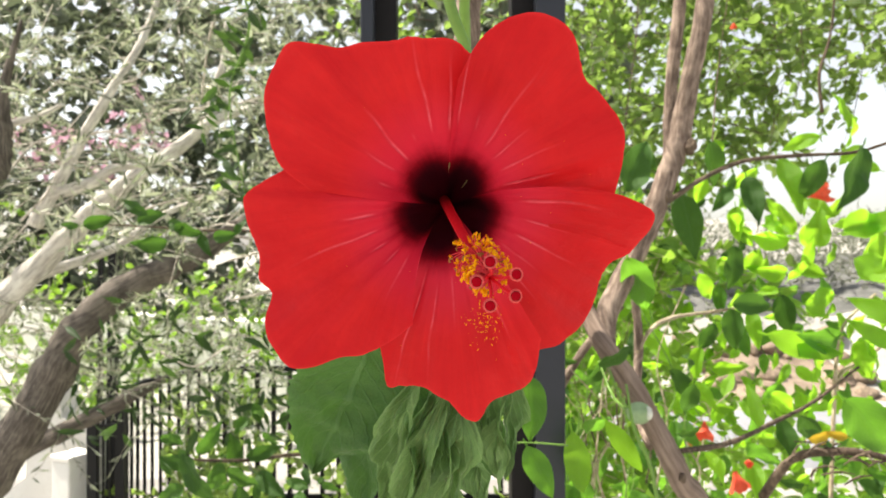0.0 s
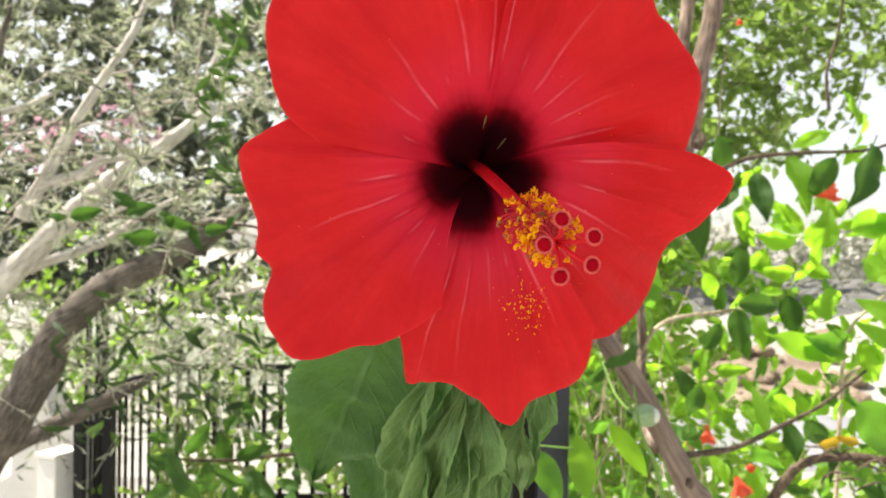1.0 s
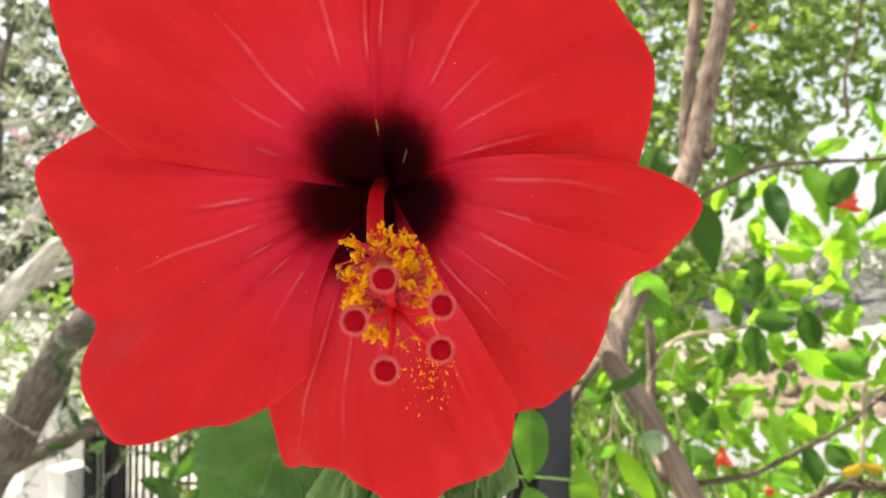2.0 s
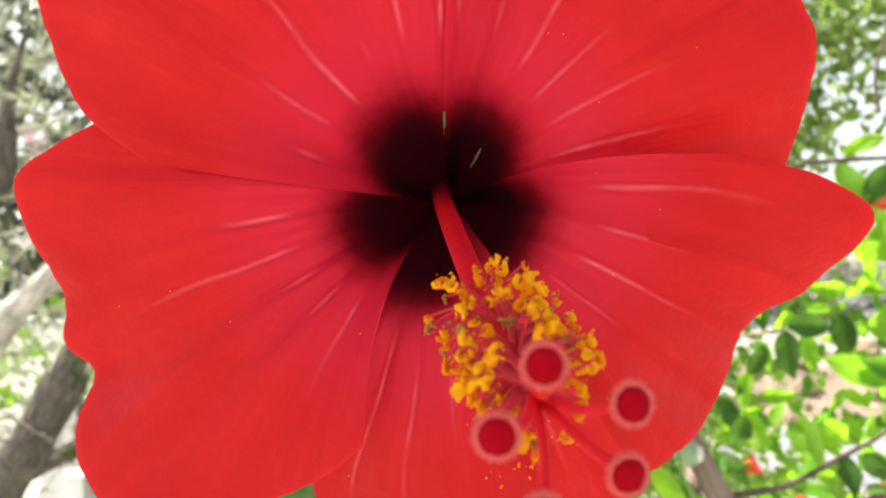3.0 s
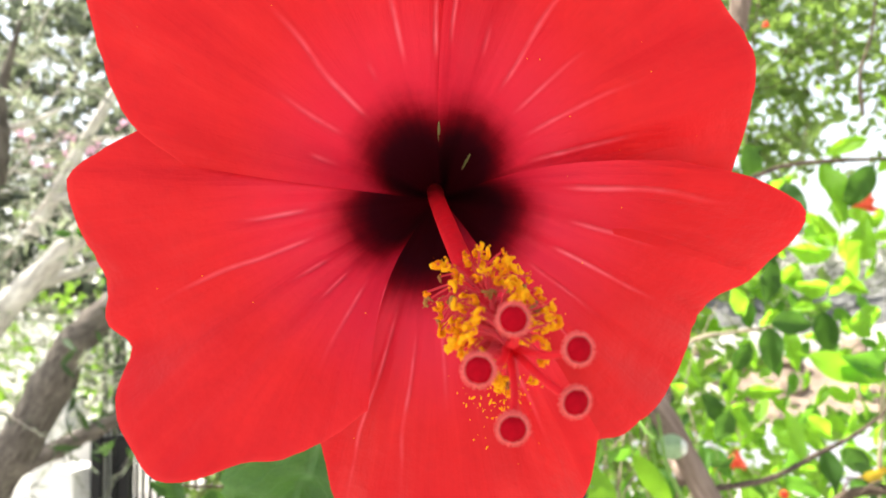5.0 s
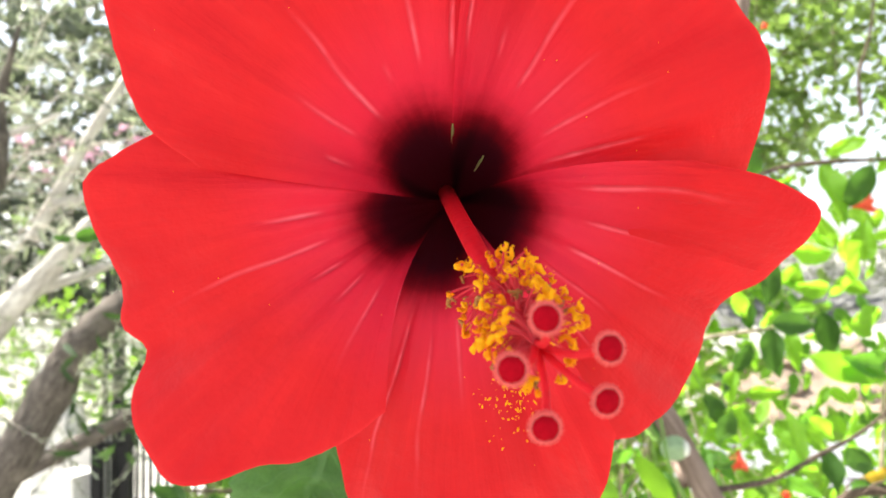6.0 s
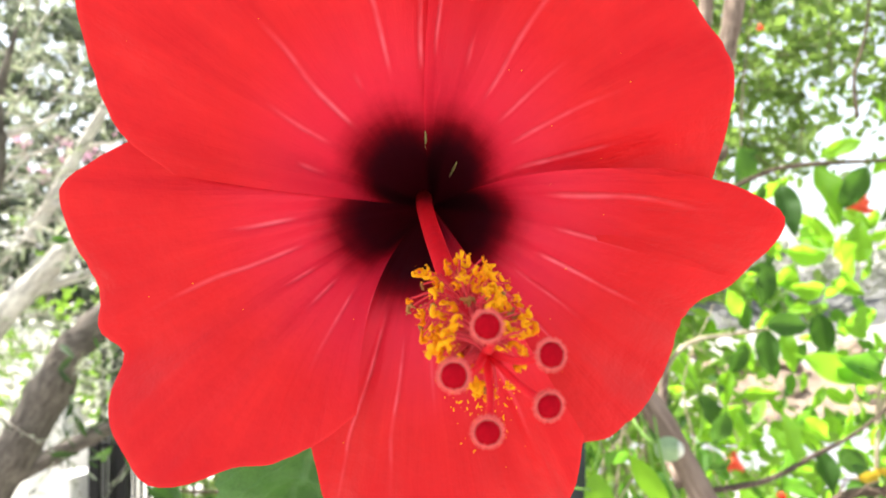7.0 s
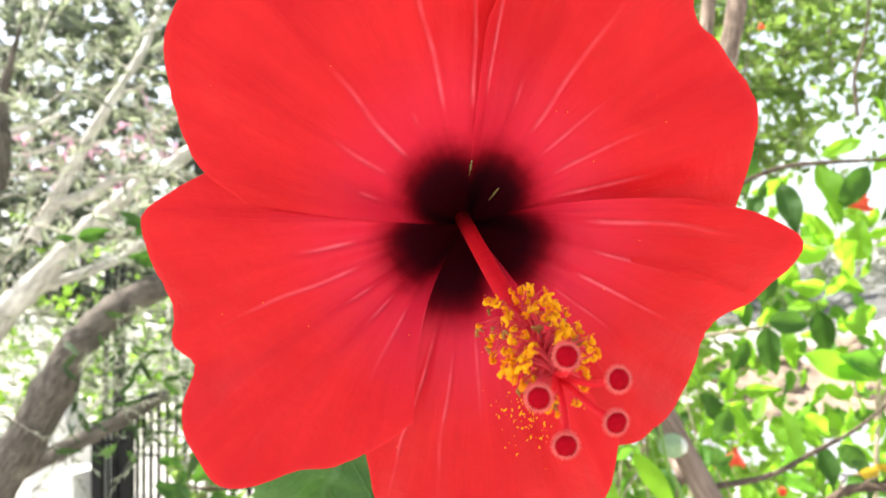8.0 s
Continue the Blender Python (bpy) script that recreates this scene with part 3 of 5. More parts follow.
stigma_mesh, fringe_mesh = mesh_of("stigma", stigma_bm(), M_STIGMA), mesh_of("fringe", fringe_bm(), M_FRINGE)
for tip in ((0.0098, 0.1565, -0.0027), (0.0070, 0.1562, -0.0068), (0.0155, 0.1590, -0.0054), (0.0154, 0.1598, -0.0100), (0.0099, 0.1579, -0.0119)):
    q = local(*tip)
    out = (q - COLUMN[-1]).normalized()
    mid = COLUMN[-1].lerp(q, 0.45) + axis * 0.0012
    branch = part("style_branch", tube("style", [COLUMN[-1] - axis * 0.001, mid, q], [0.0004, 0.00038, 0.00045], M_STYLE, 8, 6), flower)
    face = (out * 0.5 + Vector((0.02, -1.0, 0.12))).normalized().to_track_quat("Z", "Y").to_matrix().to_4x4()
    head = part("stigma", stigma_mesh, branch, "round crimson stigma", Matrix.Translation(q) @ face)
    part("fringe", fringe_mesh, branch, "pale pink hairy rim", Matrix.Translation(q) @ face)

# slivers added for light glinting in gaps between the petals' claws, deep in the throat
for f, r in ((84, 0.0118), (47, 0.0098)):
    f = radians(f)
    throat = 0.050 * math.exp(-((r / 0.0125) ** 1.4))
    x, z = r * math.cos(f), r * math.sin(f)
    q = Vector((x, 0.2132 - TILT_BACK * (z + EYE_Z - EYE) + throat, z))
    part("throat_glint", tube("throat_glint", [q, q + Vector((-0.0007 * math.cos(f), 0.004, -0.0007 * math.sin(f))), q + Vector((-0.002 * math.cos(f), 0.010, -0.002 * math.sin(f)))], [0.00012, 0.00026, 0.00015], M_THROAT_GLINT, 8, 4), flower, "pale yellow-green glint in the throat")

# pollen fallen on the lower petal, calyx and stalk behind
bm = bmesh.new()
for _ in range(120):
    f, r = rng.gauss(-1.23, 0.10), rng.gauss(0.0375, 0.0038)
    x, z = r * math.cos(f), r * math.sin(f)
    y = 0.2140 - TILT_BACK * (z + EYE_Z - EYE) - 0.0018
    fleck = random_turn(rng) @ Matrix.Diagonal((rng.uniform(1.0, 3.0), 1.0, 0.8, 1))
    bmesh.ops.create_icosphere(bm, subdivisions=1, radius=0.00007 + 0.00018 * rng.random() ** 2, matrix=Matrix.Translation((x, y, z)) @ fleck)
for _ in range(26):
    f, r = rng.uniform(0, 6.28), rng.uniform(0.02, 0.05)
    x, z = r * math.cos(f), r * math.sin(f)
    bmesh.ops.create_icosphere(bm, subdivisions=1, radius=rng.uniform(0.00005, 0.00011), matrix=Matrix.Translation((x, 0.2140 - TILT_BACK * (z + EYE_Z - EYE) - 0.0012, z)))
part("pollen", mesh_of("pollen", bm, M_POLLEN), flower, "scattered orange pollen grains", kind="stuff")
bm = bmesh.new()
for i in range(5):
    f = 2 * math.pi * i / 5
    tube_into(bm, [(0.003 * math.cos(f), 0.285, 0.002 + 0.003 * math.sin(f)), (0.0075 * math.cos(f), 0.268, 0.0075 * math.sin(f)), (0.010 * math.cos(f), 0.254, 0.010 * math.sin(f))], [0.003, 0.0042, 0.0008], 8, 4)
part("calyx", mesh_of("calyx", bm, M_SEPAL), flower, "green five-lobed calyx")
part("stem", tube("stem", [(0.003, 0.284, 0.010), (0.007, 0.300, 0.022), (0.0100, 0.306, 0.045), (0.0090, 0.306, 0.066), (0.001, 0.304, 0.090), (-0.012, 0.300, 0.16), (-0.03, 0.31, 0.30)], [0.0018, 0.0019, 0.0021, 0.0022, 0.0024, 0.0028, 0.0035], M_STEM, 10, 8), flower, "light green flower stalk")
# the flower's base lies in the middle of its bowl; the lens keeps its focus there
for o in flower.children:
    o.matrix_basis = Matrix.Translation((0, -0.2, 0)) @ o.matrix_basis
flower.location.y = 0.2
cam.data.dof.use_dof, cam.data.dof.focus_object, cam.data.dof.aperture_fstop = True, flower, 41.0


# ---- ground and distance ----
def smooth(v, lo, hi):
    t = max(0.0, min(1.0, (v - lo) / (hi - lo)))
    return t * t * (3 - 2 * t)


def ground_height(x, y):
    """Flat by the gate, an earth bank and a scrub hill beyond the road on the right."""
    right = smooth(x, 0.5, 3.0)
    h = right * (0.9 * smooth(y, 7.2, 10.5) + 1.8 * smooth(y, 10.0, 34.0) + 2.2 * smooth(y, 40, 160))
    h += 0.35 * right * smooth(y, 7.2, 9.0) * noise.noise(Vector((x * 0.8, y * 0.8, 0)))
    return h + 0.012 * noise.noise(Vector((x * 2.5, y * 2.5, 3)))


def ground_mesh():
    bm = bmesh.new()
    xs = [-400, -150, -60, -30, -18] + [-12 + 0.4 * i for i in range(61)] + [18, 30, 60, 150, 400]
    ys = [-400, -120, -40, -15] + [-6 + 0.4 * i for i in range(66)] + [22, 26, 31, 37, 45, 60, 90, 160, 300, 600]
    grid = [[bm.verts.new((x, y, ground_height(x, y))) for x in xs] for y in ys]
    for a_, b_ in zip(grid, grid[1:]):
        for k in range(len(xs) - 1):
            bm.faces.new((a_[k], a_[k + 1], b_[k + 1], b_[k]))
    return mesh_of("ground", bm, M_GROUND)


tagged(new("ground", ground_mesh()), "dry pale garden soil rising to a scrub hillside", "ground", kind="structure")


def strip(name, material, x0, x1, y0, y1, lift, label):
    bm = bmesh.new()
    nx, ny = 40, 16
    grid = [[bm.verts.new((x0 + (x1 - x0) * i / nx, y0 + (y1 - y0) * j / ny + 0.12 * noise.noise(Vector((i * 0.4, j, 5))), 0)) for i in range(nx + 1)] for j in range(ny + 1)]
    for row in grid:
        for v in row:
            v.co.z = ground_height(v.co.x, v.co.y) + lift
    for j, row in enumerate(grid):
        for i, v in enumerate(row):
            if j in (0, ny) or i in (0, nx):
                v.co.z -= lift + 0.03
    for a_, b_ in zip(grid, grid[1:]):
        for k in range(nx):
            bm.faces.new((a_[k], a_[k + 1], b_[k + 1], b_[k]))
    return tagged(new(name, mesh_of(name, bm, material)), label, name, kind="structure")


strip("road", M_ROAD, 0.6, 12.0, 5.1, 6.9, 0.035, "pale worn asphalt road in sun")
strip("pavement", M_PAVE, -9.0, 8.0, 3.2, 4.9, 0.035, "sunlit concrete paving beside the fence")
strip("earth_bank", M_BANK, 2.8, 4.4, 7.3, 8.7, 0.035, "ochre earth bank with loose stones")
strip("gravel_slope", M_SCREE, 1.3, 11.0, 8.9, 17.0, 0.035, "grey gravel slope under the hillside scrub")


def bumpy_rock(seed, r):
    bm = bmesh.new()
    bmesh.ops.create_icosphere(bm, subdivisions=3, radius=r)
    for v in bm.verts:
        v.co *= 1 + 0.45 * noise.noise(v.co / r * 1.1 + Vector((seed, 0, 0))) + 0.12 * noise.noise(v.co / r * 4)
        v.co.z *= 0.7
    return mesh_of("rock", bm, M_ROCK)


rng = random.Random(11)
ROCKS = [bumpy_rock(3.1 * i, 1.0) for i in range(4)]
for i in range(34):
    x, y = rng.uniform(2.7, 4.6), rng.uniform(7.2, 8.9)
    r = rng.uniform(0.05, 0.16)
    rock = tagged(new("rock", ROCKS[i % 4]), "tan rough stone on the earth bank", "rock", "stones on the bank")
    rock.matrix_basis = Matrix.Translation((x, y, ground_height(x, y) + 0.3 * r)) @ Matrix.Rotation(rng.uniform(0, 6.28), 4, "Z") @ Matrix.Scale(r, 4)

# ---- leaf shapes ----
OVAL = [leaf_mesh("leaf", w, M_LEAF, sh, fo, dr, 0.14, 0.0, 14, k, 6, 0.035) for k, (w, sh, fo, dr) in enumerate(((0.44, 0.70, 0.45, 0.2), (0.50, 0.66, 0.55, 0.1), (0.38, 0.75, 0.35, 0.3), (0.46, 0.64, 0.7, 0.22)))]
OVAL_SHADED = [leaf_mesh("leaf", w, M_LEAF_SHADED, sh, fo, dr, 0.14, 0.0, 14, k, 6, 0.035) for k, (w, sh, fo, dr) in enumerate(((0.44, 0.70, 0.4, 0.18), (0.50, 0.66, 0.55, 0.08), (0.40, 0.72, 0.35, 0.25)))]
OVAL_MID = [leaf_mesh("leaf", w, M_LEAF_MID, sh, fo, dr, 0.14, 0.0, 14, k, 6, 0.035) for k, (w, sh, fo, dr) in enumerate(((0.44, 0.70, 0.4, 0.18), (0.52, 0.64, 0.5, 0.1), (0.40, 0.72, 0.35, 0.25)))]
LANCE = [leaf_mesh("leaf", w, M_LEAF, 0.8, 0.2, dr, 0.08, 0.0, 10, k) for k, (w, dr) in enumerate(((0.30, 0.12), (0.34, 0.25)))]
BROAD = [leaf_mesh("leaf", 0.66, M_LEAF, 0.62, 0.4, 0.15, 0.14, 0.0, 14, 5, 6, 0.04), leaf_mesh("leaf", 0.60, M_LEAF, 0.64, 0.55, 0.22, 0.14, 0.0, 14, 8, 6, 0.04)]
HANGING = [leaf_mesh("leaf", w, M_LEAF_OLIVE, 0.8, 0.3, 0.3, 0.05, 0.0, 10, k) for k, w in enumerate((0.24, 0.30))]
YELLOW = [leaf_mesh("leaf", 0.42, M_YELLOW, 0.75, 0.4, 0.2, 0.12, 0.0, 10, 3)]
ROUND_S = [leaf_mesh("small_leaf", w, M_CANOPY, 0.75, 0.25, 0.1, 0.0, 0.0, 4, k, 2) for k, w in enumerate((0.62, 0.72, 0.5))]
ROUND_N = [leaf_mesh("leaf", w, M_CANOPY_LEAF, 0.75, 0.25, 0.1, 0.0, 0.0, 5, k, 4) for k, w in enumerate((0.62, 0.72, 0.5))]
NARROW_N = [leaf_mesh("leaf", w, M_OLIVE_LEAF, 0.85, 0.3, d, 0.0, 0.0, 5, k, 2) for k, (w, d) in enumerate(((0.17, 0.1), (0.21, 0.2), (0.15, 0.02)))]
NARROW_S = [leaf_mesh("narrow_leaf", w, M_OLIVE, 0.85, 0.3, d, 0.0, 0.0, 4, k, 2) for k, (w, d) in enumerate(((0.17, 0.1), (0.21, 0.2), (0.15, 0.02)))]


def sprays(rng, count, spot, length, leaf, per, droop=-0.25):
    """Twigs set with leaves: poses for scatter() and one mesh of thin stems. spot() gives each twig's start."""
    places, bm = [], bmesh.new()
    for _ in range(count):
        q = Vector(spot())
        d = Vector((rng.gauss(0, 1), rng.gauss(0, 0.7), rng.gauss(droop, 0.7))).normalized()
        ln = length * rng.uniform(0.6, 1.4)
        bend = Vector((rng.gauss(0, 0.15), rng.gauss(0, 0.15), -0.2)) * ln
        pts = [q, q + d * ln * 0.5, q + d * ln + bend]
        tube_into(bm, pts, [leaf * 0.045, leaf * 0.018], 4, 2, cap=False)
        for i in range(per):
            t = (i + rng.random()) / per
            p_ = q + d * ln * t + bend * t * t
            w = (d + Vector([rng.gauss(0, 0.6) for _ in range(3)])).normalized()
            turn = w.to_track_quat("X", "Z").to_matrix().to_4x4() @ Matrix.Rotation(rng.uniform(0, 6.28), 4, "X")
            places.append((rng.randrange(9), Matrix.Translation(p_) @ turn @ Matrix.Scale(leaf * rng.uniform(0.65, 1.3), 4)))
    return places, bm


def absorb(bm, other):
    """Moves the other bmesh into bm."""
    tmp = bpy.data.meshes.new("tmp")
    other.to_mesh(tmp)
    bm.from_mesh(tmp)
    other.free()
    bpy.data.meshes.remove(tmp)


def near_leaves(parent, meshes, places, shift, count=300):
    """The leaves that hang nearest to the gate, one by one; gives back the rest."""
    places = sorted(places, key=lambda p_: abs(p_[1].translation.y - 1.6) + max(0.0, p_[1].translation.z - 2.4))
    for k, m in places[:count]:
        part("leaf", meshes[k % len(meshes)], parent, m=shift @ m)
    return places[count:]


def window(rng, x0, x1, z0, z1, d0, d1):
    """A random place in a wedge of the garden that widens away from the gate: bearings x0..x1 and z0..z1 per metre of distance."""
    d = rng.uniform(d0, d1)
    return (rng.uniform(x0, x1) * d, d, EYE + rng.uniform(z0, z1) * d)


# ---- far planting ----
rng = random.Random(21)
far = thing("hillside_scrub", "haze-pale grey-green scrub covering the hillside", "scrub", kind="stuff")
pl, bm = sprays(rng, 3000, lambda: (lambda x, y: (x, y, ground_height(x, y) + rng.uniform(0.0, 0.6)))(rng.uniform(1.5, 14.0), rng.uniform(9.0, 22.0)), 0.35, 0.045, 16, 0.6)
part("foliage", scatter("foliage", ROUND_S, pl, M_FARLEAF), far, kind="stuff")
part("twig_mass", mesh_of("twig_mass", bm, M_TWIG), far, kind="stuff")

hedge = thing("garden_hedge", "sunlit lime-green hedge beyond the iron fence", "hedge", kind="stuff")
pl, bm = sprays(rng, 520, lambda: (rng.uniform(-6.5, 1.4), rng.uniform(6.0, 8.6), abs(rng.gauss(0.5, 0.55))), 0.35, 0.085, 10, 0.5)
part("foliage", scatter("foliage", ROUND_S, pl, M_HEDGE), hedge, kind="stuff")
part("twig_mass", mesh_of("twig_mass", bm, M_TWIG), hedge, kind="stuff")

understorey = thing("fence_shrubs", "low dark green shrubs growing against the iron fence", "shrubs", kind="stuff")
pl, bm = sprays(rng, 120, lambda: window(rng, -0.38, 0.02, -0.36, -0.19, 3.0, 4.2), 0.22, 0.05, 14, 0.3)
part("foliage", scatter("foliage", ROUND_S, pl, M_CANOPY), understorey, kind="stuff")
part("twig_mass", mesh_of("twig_mass", bm, M_TWIG), understorey, kind="stuff")

vine = thing("pink_bougainvillea", "faded pink bougainvillea blossom high behind the grey tree", "bougainvillea", kind="stuff")
pl, bm = sprays(rng, 26, lambda: (rng.uniform(-2.75, -1.75), rng.uniform(4.6, 5.2), EYE + rng.gauss(0.68, 0.12)), 0.25, 0.05, 10, 0.0)
part("bracts", scatter("bracts", ROUND_S, pl, M_PINK), vine, kind="stuff")
part("twig_mass", mesh_of("twig_mass", bm, M_TWIG), vine, kind="stuff")

woods = thing("background_trees", "dense green trees standing behind the garden wall", "trees", kind="stuff")
pl, bm = sprays(rng, 1800, lambda: (rng.uniform(-11.0, 3.0), rng.uniform(10.5, 14.0), rng.uniform(0.0, 6.2)), 0.7, 0.22, 10, 0.2)
part("foliage", scatter("foliage", ROUND_S, pl, M_WOODS), woods, kind="stuff")
part("twig_mass", mesh_of("twig_mass", bm, M_TWIG), woods, kind="stuff")

# ---- white walls ----
wall = tagged(new("garden_wall", mesh_of("garden_wall", box_bm((9.0, 0.22, 0.80), 0.012), M_WHITE, smooth=False)), "sunlit white rendered garden wall behind the hedge", "wall", kind="structure")
wall.matrix_basis = pose(-5.0, 9.2, 0.39, 0, 0, -28)


def ramp_wall_bm():
    """A parapet with a sloping top."""
    bm = bmesh.new()
    prof = [(-4.5, 0.0), (-1.74, 0.0), (-1.74, 0.63), (-1.90, 0.66), (-1.92, 0.80), (-2.06, 0.80), (-2.08, 0.36), (-2.5, 0.03), (-4.5, 0.02)]
    a_ = [bm.verts.new((x, 0.0, z)) for x, z in prof]
    b_ = [bm.verts.new((x, 0.2, z)) for x, z in prof]
    bm.faces.new(a_)
    bm.faces.new(b_[::-1])
    for k in range(len(prof)):
        bm.faces.new((a_[k - 1], b_[k - 1], b_[k], a_[k]))
    bmesh.ops.recalc_face_normals(bm, faces=bm.faces[:])
    return bm


parapet = tagged(new("parapet_wall", mesh_of("parapet_wall", ramp_wall_bm(), M_WHITE, smooth=False)), "white rendered parapet wall with sloping top", "wall", kind="structure")
parapet.location = (0.0, 3.75, 0.0)
pier = thing("gate_pier", "low white rendered pier beside the gate", "pier", (-1.771, 3.6, 0.0))
pier.rotation_euler.z = radians(-24)
part("shaft", mesh_of("shaft", box_bm((0.115, 0.14, 0.50), 0.008), M_WHITE, smooth=False), pier, m=Matrix.Translation((0, 0, 0.25)))
part("cap", mesh_of("cap", box_bm((0.132, 0.158, 0.026), 0.006), M_WHITE, smooth=False), pier, m=Matrix.Translation((0, 0, 0.512)))


# ---- iron fence ----
def bar(name, a_, b_, wide, deep, parent, material, bevel=0.0015):
    """A square bar from a to b."""
    a_, b_ = Vector(a_), Vector(b_)
    d = b_ - a_
    m = Matrix.Translation((a_ + b_) / 2) @ d.to_track_quat("Z", "X").to_matrix().to_4x4()
    return part(name, mesh_of(name, box_bm((wide, deep, d.length), bevel), material, smooth=False), parent, m=m)


FENCE_Y = 4.4
fence = thing("iron_fence", "black painted iron railing with square upright bars", "fence", (0, FENCE_Y, 0))
TOP_Z = EYE - 0.70
SIDE = [(lambda d, b: Vector((b * d, d - FENCE_Y, 0)))(3.73 + 0.67 * t, -0.4245 + 0.1142 * t**1.4) for t in (k / 11 for k in range(12))]
for z, h in ((TOP_Z, 0.035), (0.05, 0.03)):
    bar("rail", (SIDE[-1].x, 0, z), (0.5, 0, z), 0.03, h, fence, M_IRON)
    for k in (0, 4, 8):
        bar("rail", SIDE[k] + Vector((0, 0, z)), SIDE[min(k + 4, 11)] + Vector((0, 0, z)), 0.022, 0.026, fence, M_IRON)
bar_mesh = mesh_of("bar", box_bm((0.026, 0.026, TOP_Z - 0.05), 0.0015), M_IRON, smooth=False)
thin_bar = mesh_of("bar", box_bm((0.015, 0.015, TOP_Z - 0.05), 0.0012), M_IRON, smooth=False)
x = SIDE[-1].x + 0.09
while x < 0.5:
    part("bar", bar_mesh, fence, m=Matrix.Translation((x, 0.0, TOP_Z / 2 + 0.02)))
    x += 0.095
for q in SIDE:
    part("bar", thin_bar, fence, m=Matrix.Translation(q + Vector((0, 0, TOP_Z / 2 + 0.02))))

gate = thing("iron_gate", "black iron gate leaf standing open beside the railing", "gate", (-1.62, 3.55, 0))
for x, wide, low in ((-0.027, 0.046, 0.10), (0.014, 0.009, 0.10), (0.038, 0.009, 0.10), (0.084, 0.044, 0.02)):
    bar("stile" if wide > 0.02 else "bar", (x, 0.4 * x, 0.02), (x, 0.4 * x, TOP_Z - low), wide, 0.6 * wide + 0.01, gate, M_IRON)
for z in (TOP_Z - 0.14, 0.12):
    bar("rail", (-0.03, -0.012, z), (0.09, 0.036, z), 0.02, 0.03, gate, M_IRON)

lamp_post = thing("gate_post", "tall slim black iron gate post among the branches", "post", (-1.679, 3.8, 0))
bar("upright", (0, 0, 0), (0.02, 0, EYE + 0.1), 0.045, 0.045, lamp_post, M_IRON)
bar("upright", (-0.09, 0.05, 0), (-0.07, 0.05, EYE - 0.03), 0.022, 0.022, lamp_post, M_IRON)
bar("strap", (-0.09, 0.03, EYE - 0.02), (0.02, 0.03, EYE - 0.02), 0.02, 0.02, lamp_post, M_IRON)


# ---- steel posts close behind the flower ----
def steel_post(x, y, wide, side, label):
    p_ = thing("steel_post", label, "post", (x, y, 0), "steel posts")
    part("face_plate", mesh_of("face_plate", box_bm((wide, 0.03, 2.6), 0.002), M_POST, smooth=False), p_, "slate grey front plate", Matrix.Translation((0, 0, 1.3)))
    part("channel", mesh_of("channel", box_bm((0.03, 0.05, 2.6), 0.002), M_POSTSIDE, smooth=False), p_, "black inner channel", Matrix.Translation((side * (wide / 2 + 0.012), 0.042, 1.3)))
    return p_


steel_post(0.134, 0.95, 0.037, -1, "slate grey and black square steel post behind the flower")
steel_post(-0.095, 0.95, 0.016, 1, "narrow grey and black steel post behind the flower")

# ---- hibiscus foliage below the flower ----
rng = random.Random(5)
spray = thing("hibiscus_leaf_spray", "drooping spray of large matt green toothed hibiscus leaves below the flower", "leaves", (0, 0, 0))
BIG = leaf_mesh("leaf", 0.80, M_BIGLEAF, 0.62, 0.22, 0.10, 0.09, 0.06, 34, 1, 12, 0.10)
BIG_B = leaf_mesh("leaf", 0.62, M_BIGLEAF, 0.66, 0.45, 0.14, 0.12, 0.06, 34, 6, 12, 0.08)
PALE = leaf_mesh("leaf", 0.24, M_BIGLEAF_PALE, 0.8, 0.8, 0.12, 0.5, 0.05, 40, 2, 28, 0.075, 0.013)
PALE_B = leaf_mesh("leaf", 0.21, M_BIGLEAF_PALE, 0.75, 0.8, 0.2, 0.5, 0.03, 40, 4, 28, 0.085, 0.014)
PALE_C = leaf_mesh("leaf", 0.20, M_BIGLEAF_PALE, 0.85, 1.0, 0.05, 0.6, 0.04, 40, 9, 28, 0.08, 0.015)


def hung(me, x, y, z, size, ang, face, twist, label=""):
    m = leaf_turn(ang, face, twist)
    part("leaf", me, spray, label, Matrix.Translation((x, y, z)) @ m @ Matrix.Scale(size, 4))


# stalk end, length, way of the tip, tipping, roll
hung(BIG, *(-0.034, 0.335, 1.460), 0.072, -110, 8, -18, "broad green heart-shaped leaf")
hung(BIG_B, *(-0.031, 0.360, 1.433), 0.060, -101, -5, 25, "broad green leaf")
hung(PALE_B, *(-0.010, 0.325, 1.445), 0.082, -108, 10, 24, "pale folded leaf")
hung(PALE, *(-0.002, 0.330, 1.446), 0.080, -101, -6, -34, "pale folded leaf")
hung(PALE_C, *(0.001, 0.322, 1.440), 0.074, -108, 4, 12, "pale folded leaf")
hung(PALE, *(0.004, 0.335, 1.437), 0.074, -93, 6, 38, "pale folded leaf")
hung(PALE_C, *(0.010, 0.328, 1.439), 0.066, -99, -8, -20, "pale crumpled leaf")
hung(PALE_C, *(0.013, 0.332, 1.435), 0.062, -86, 8, 30, "pale crumpled leaf")
hung(PALE_B, *(0.022, 0.335, 1.446), 0.056, -101, 8, -26, "pale crumpled leaf")
hung(PALE, *(0.027, 0.345, 1.446), 0.056, -95, -10, 36, "pale crumpled leaf")
hung(PALE_C, *(0.031, 0.342, 1.449), 0.058, -91, 6, -16, "pale crumpled leaf")
hung(BIG_B, *(-0.014, 0.372, 1.444), 0.066, -94, 0, 14)
hung(BIG_B, *(-0.003, 0.395, 1.438), 0.070, -90, 4, -20)
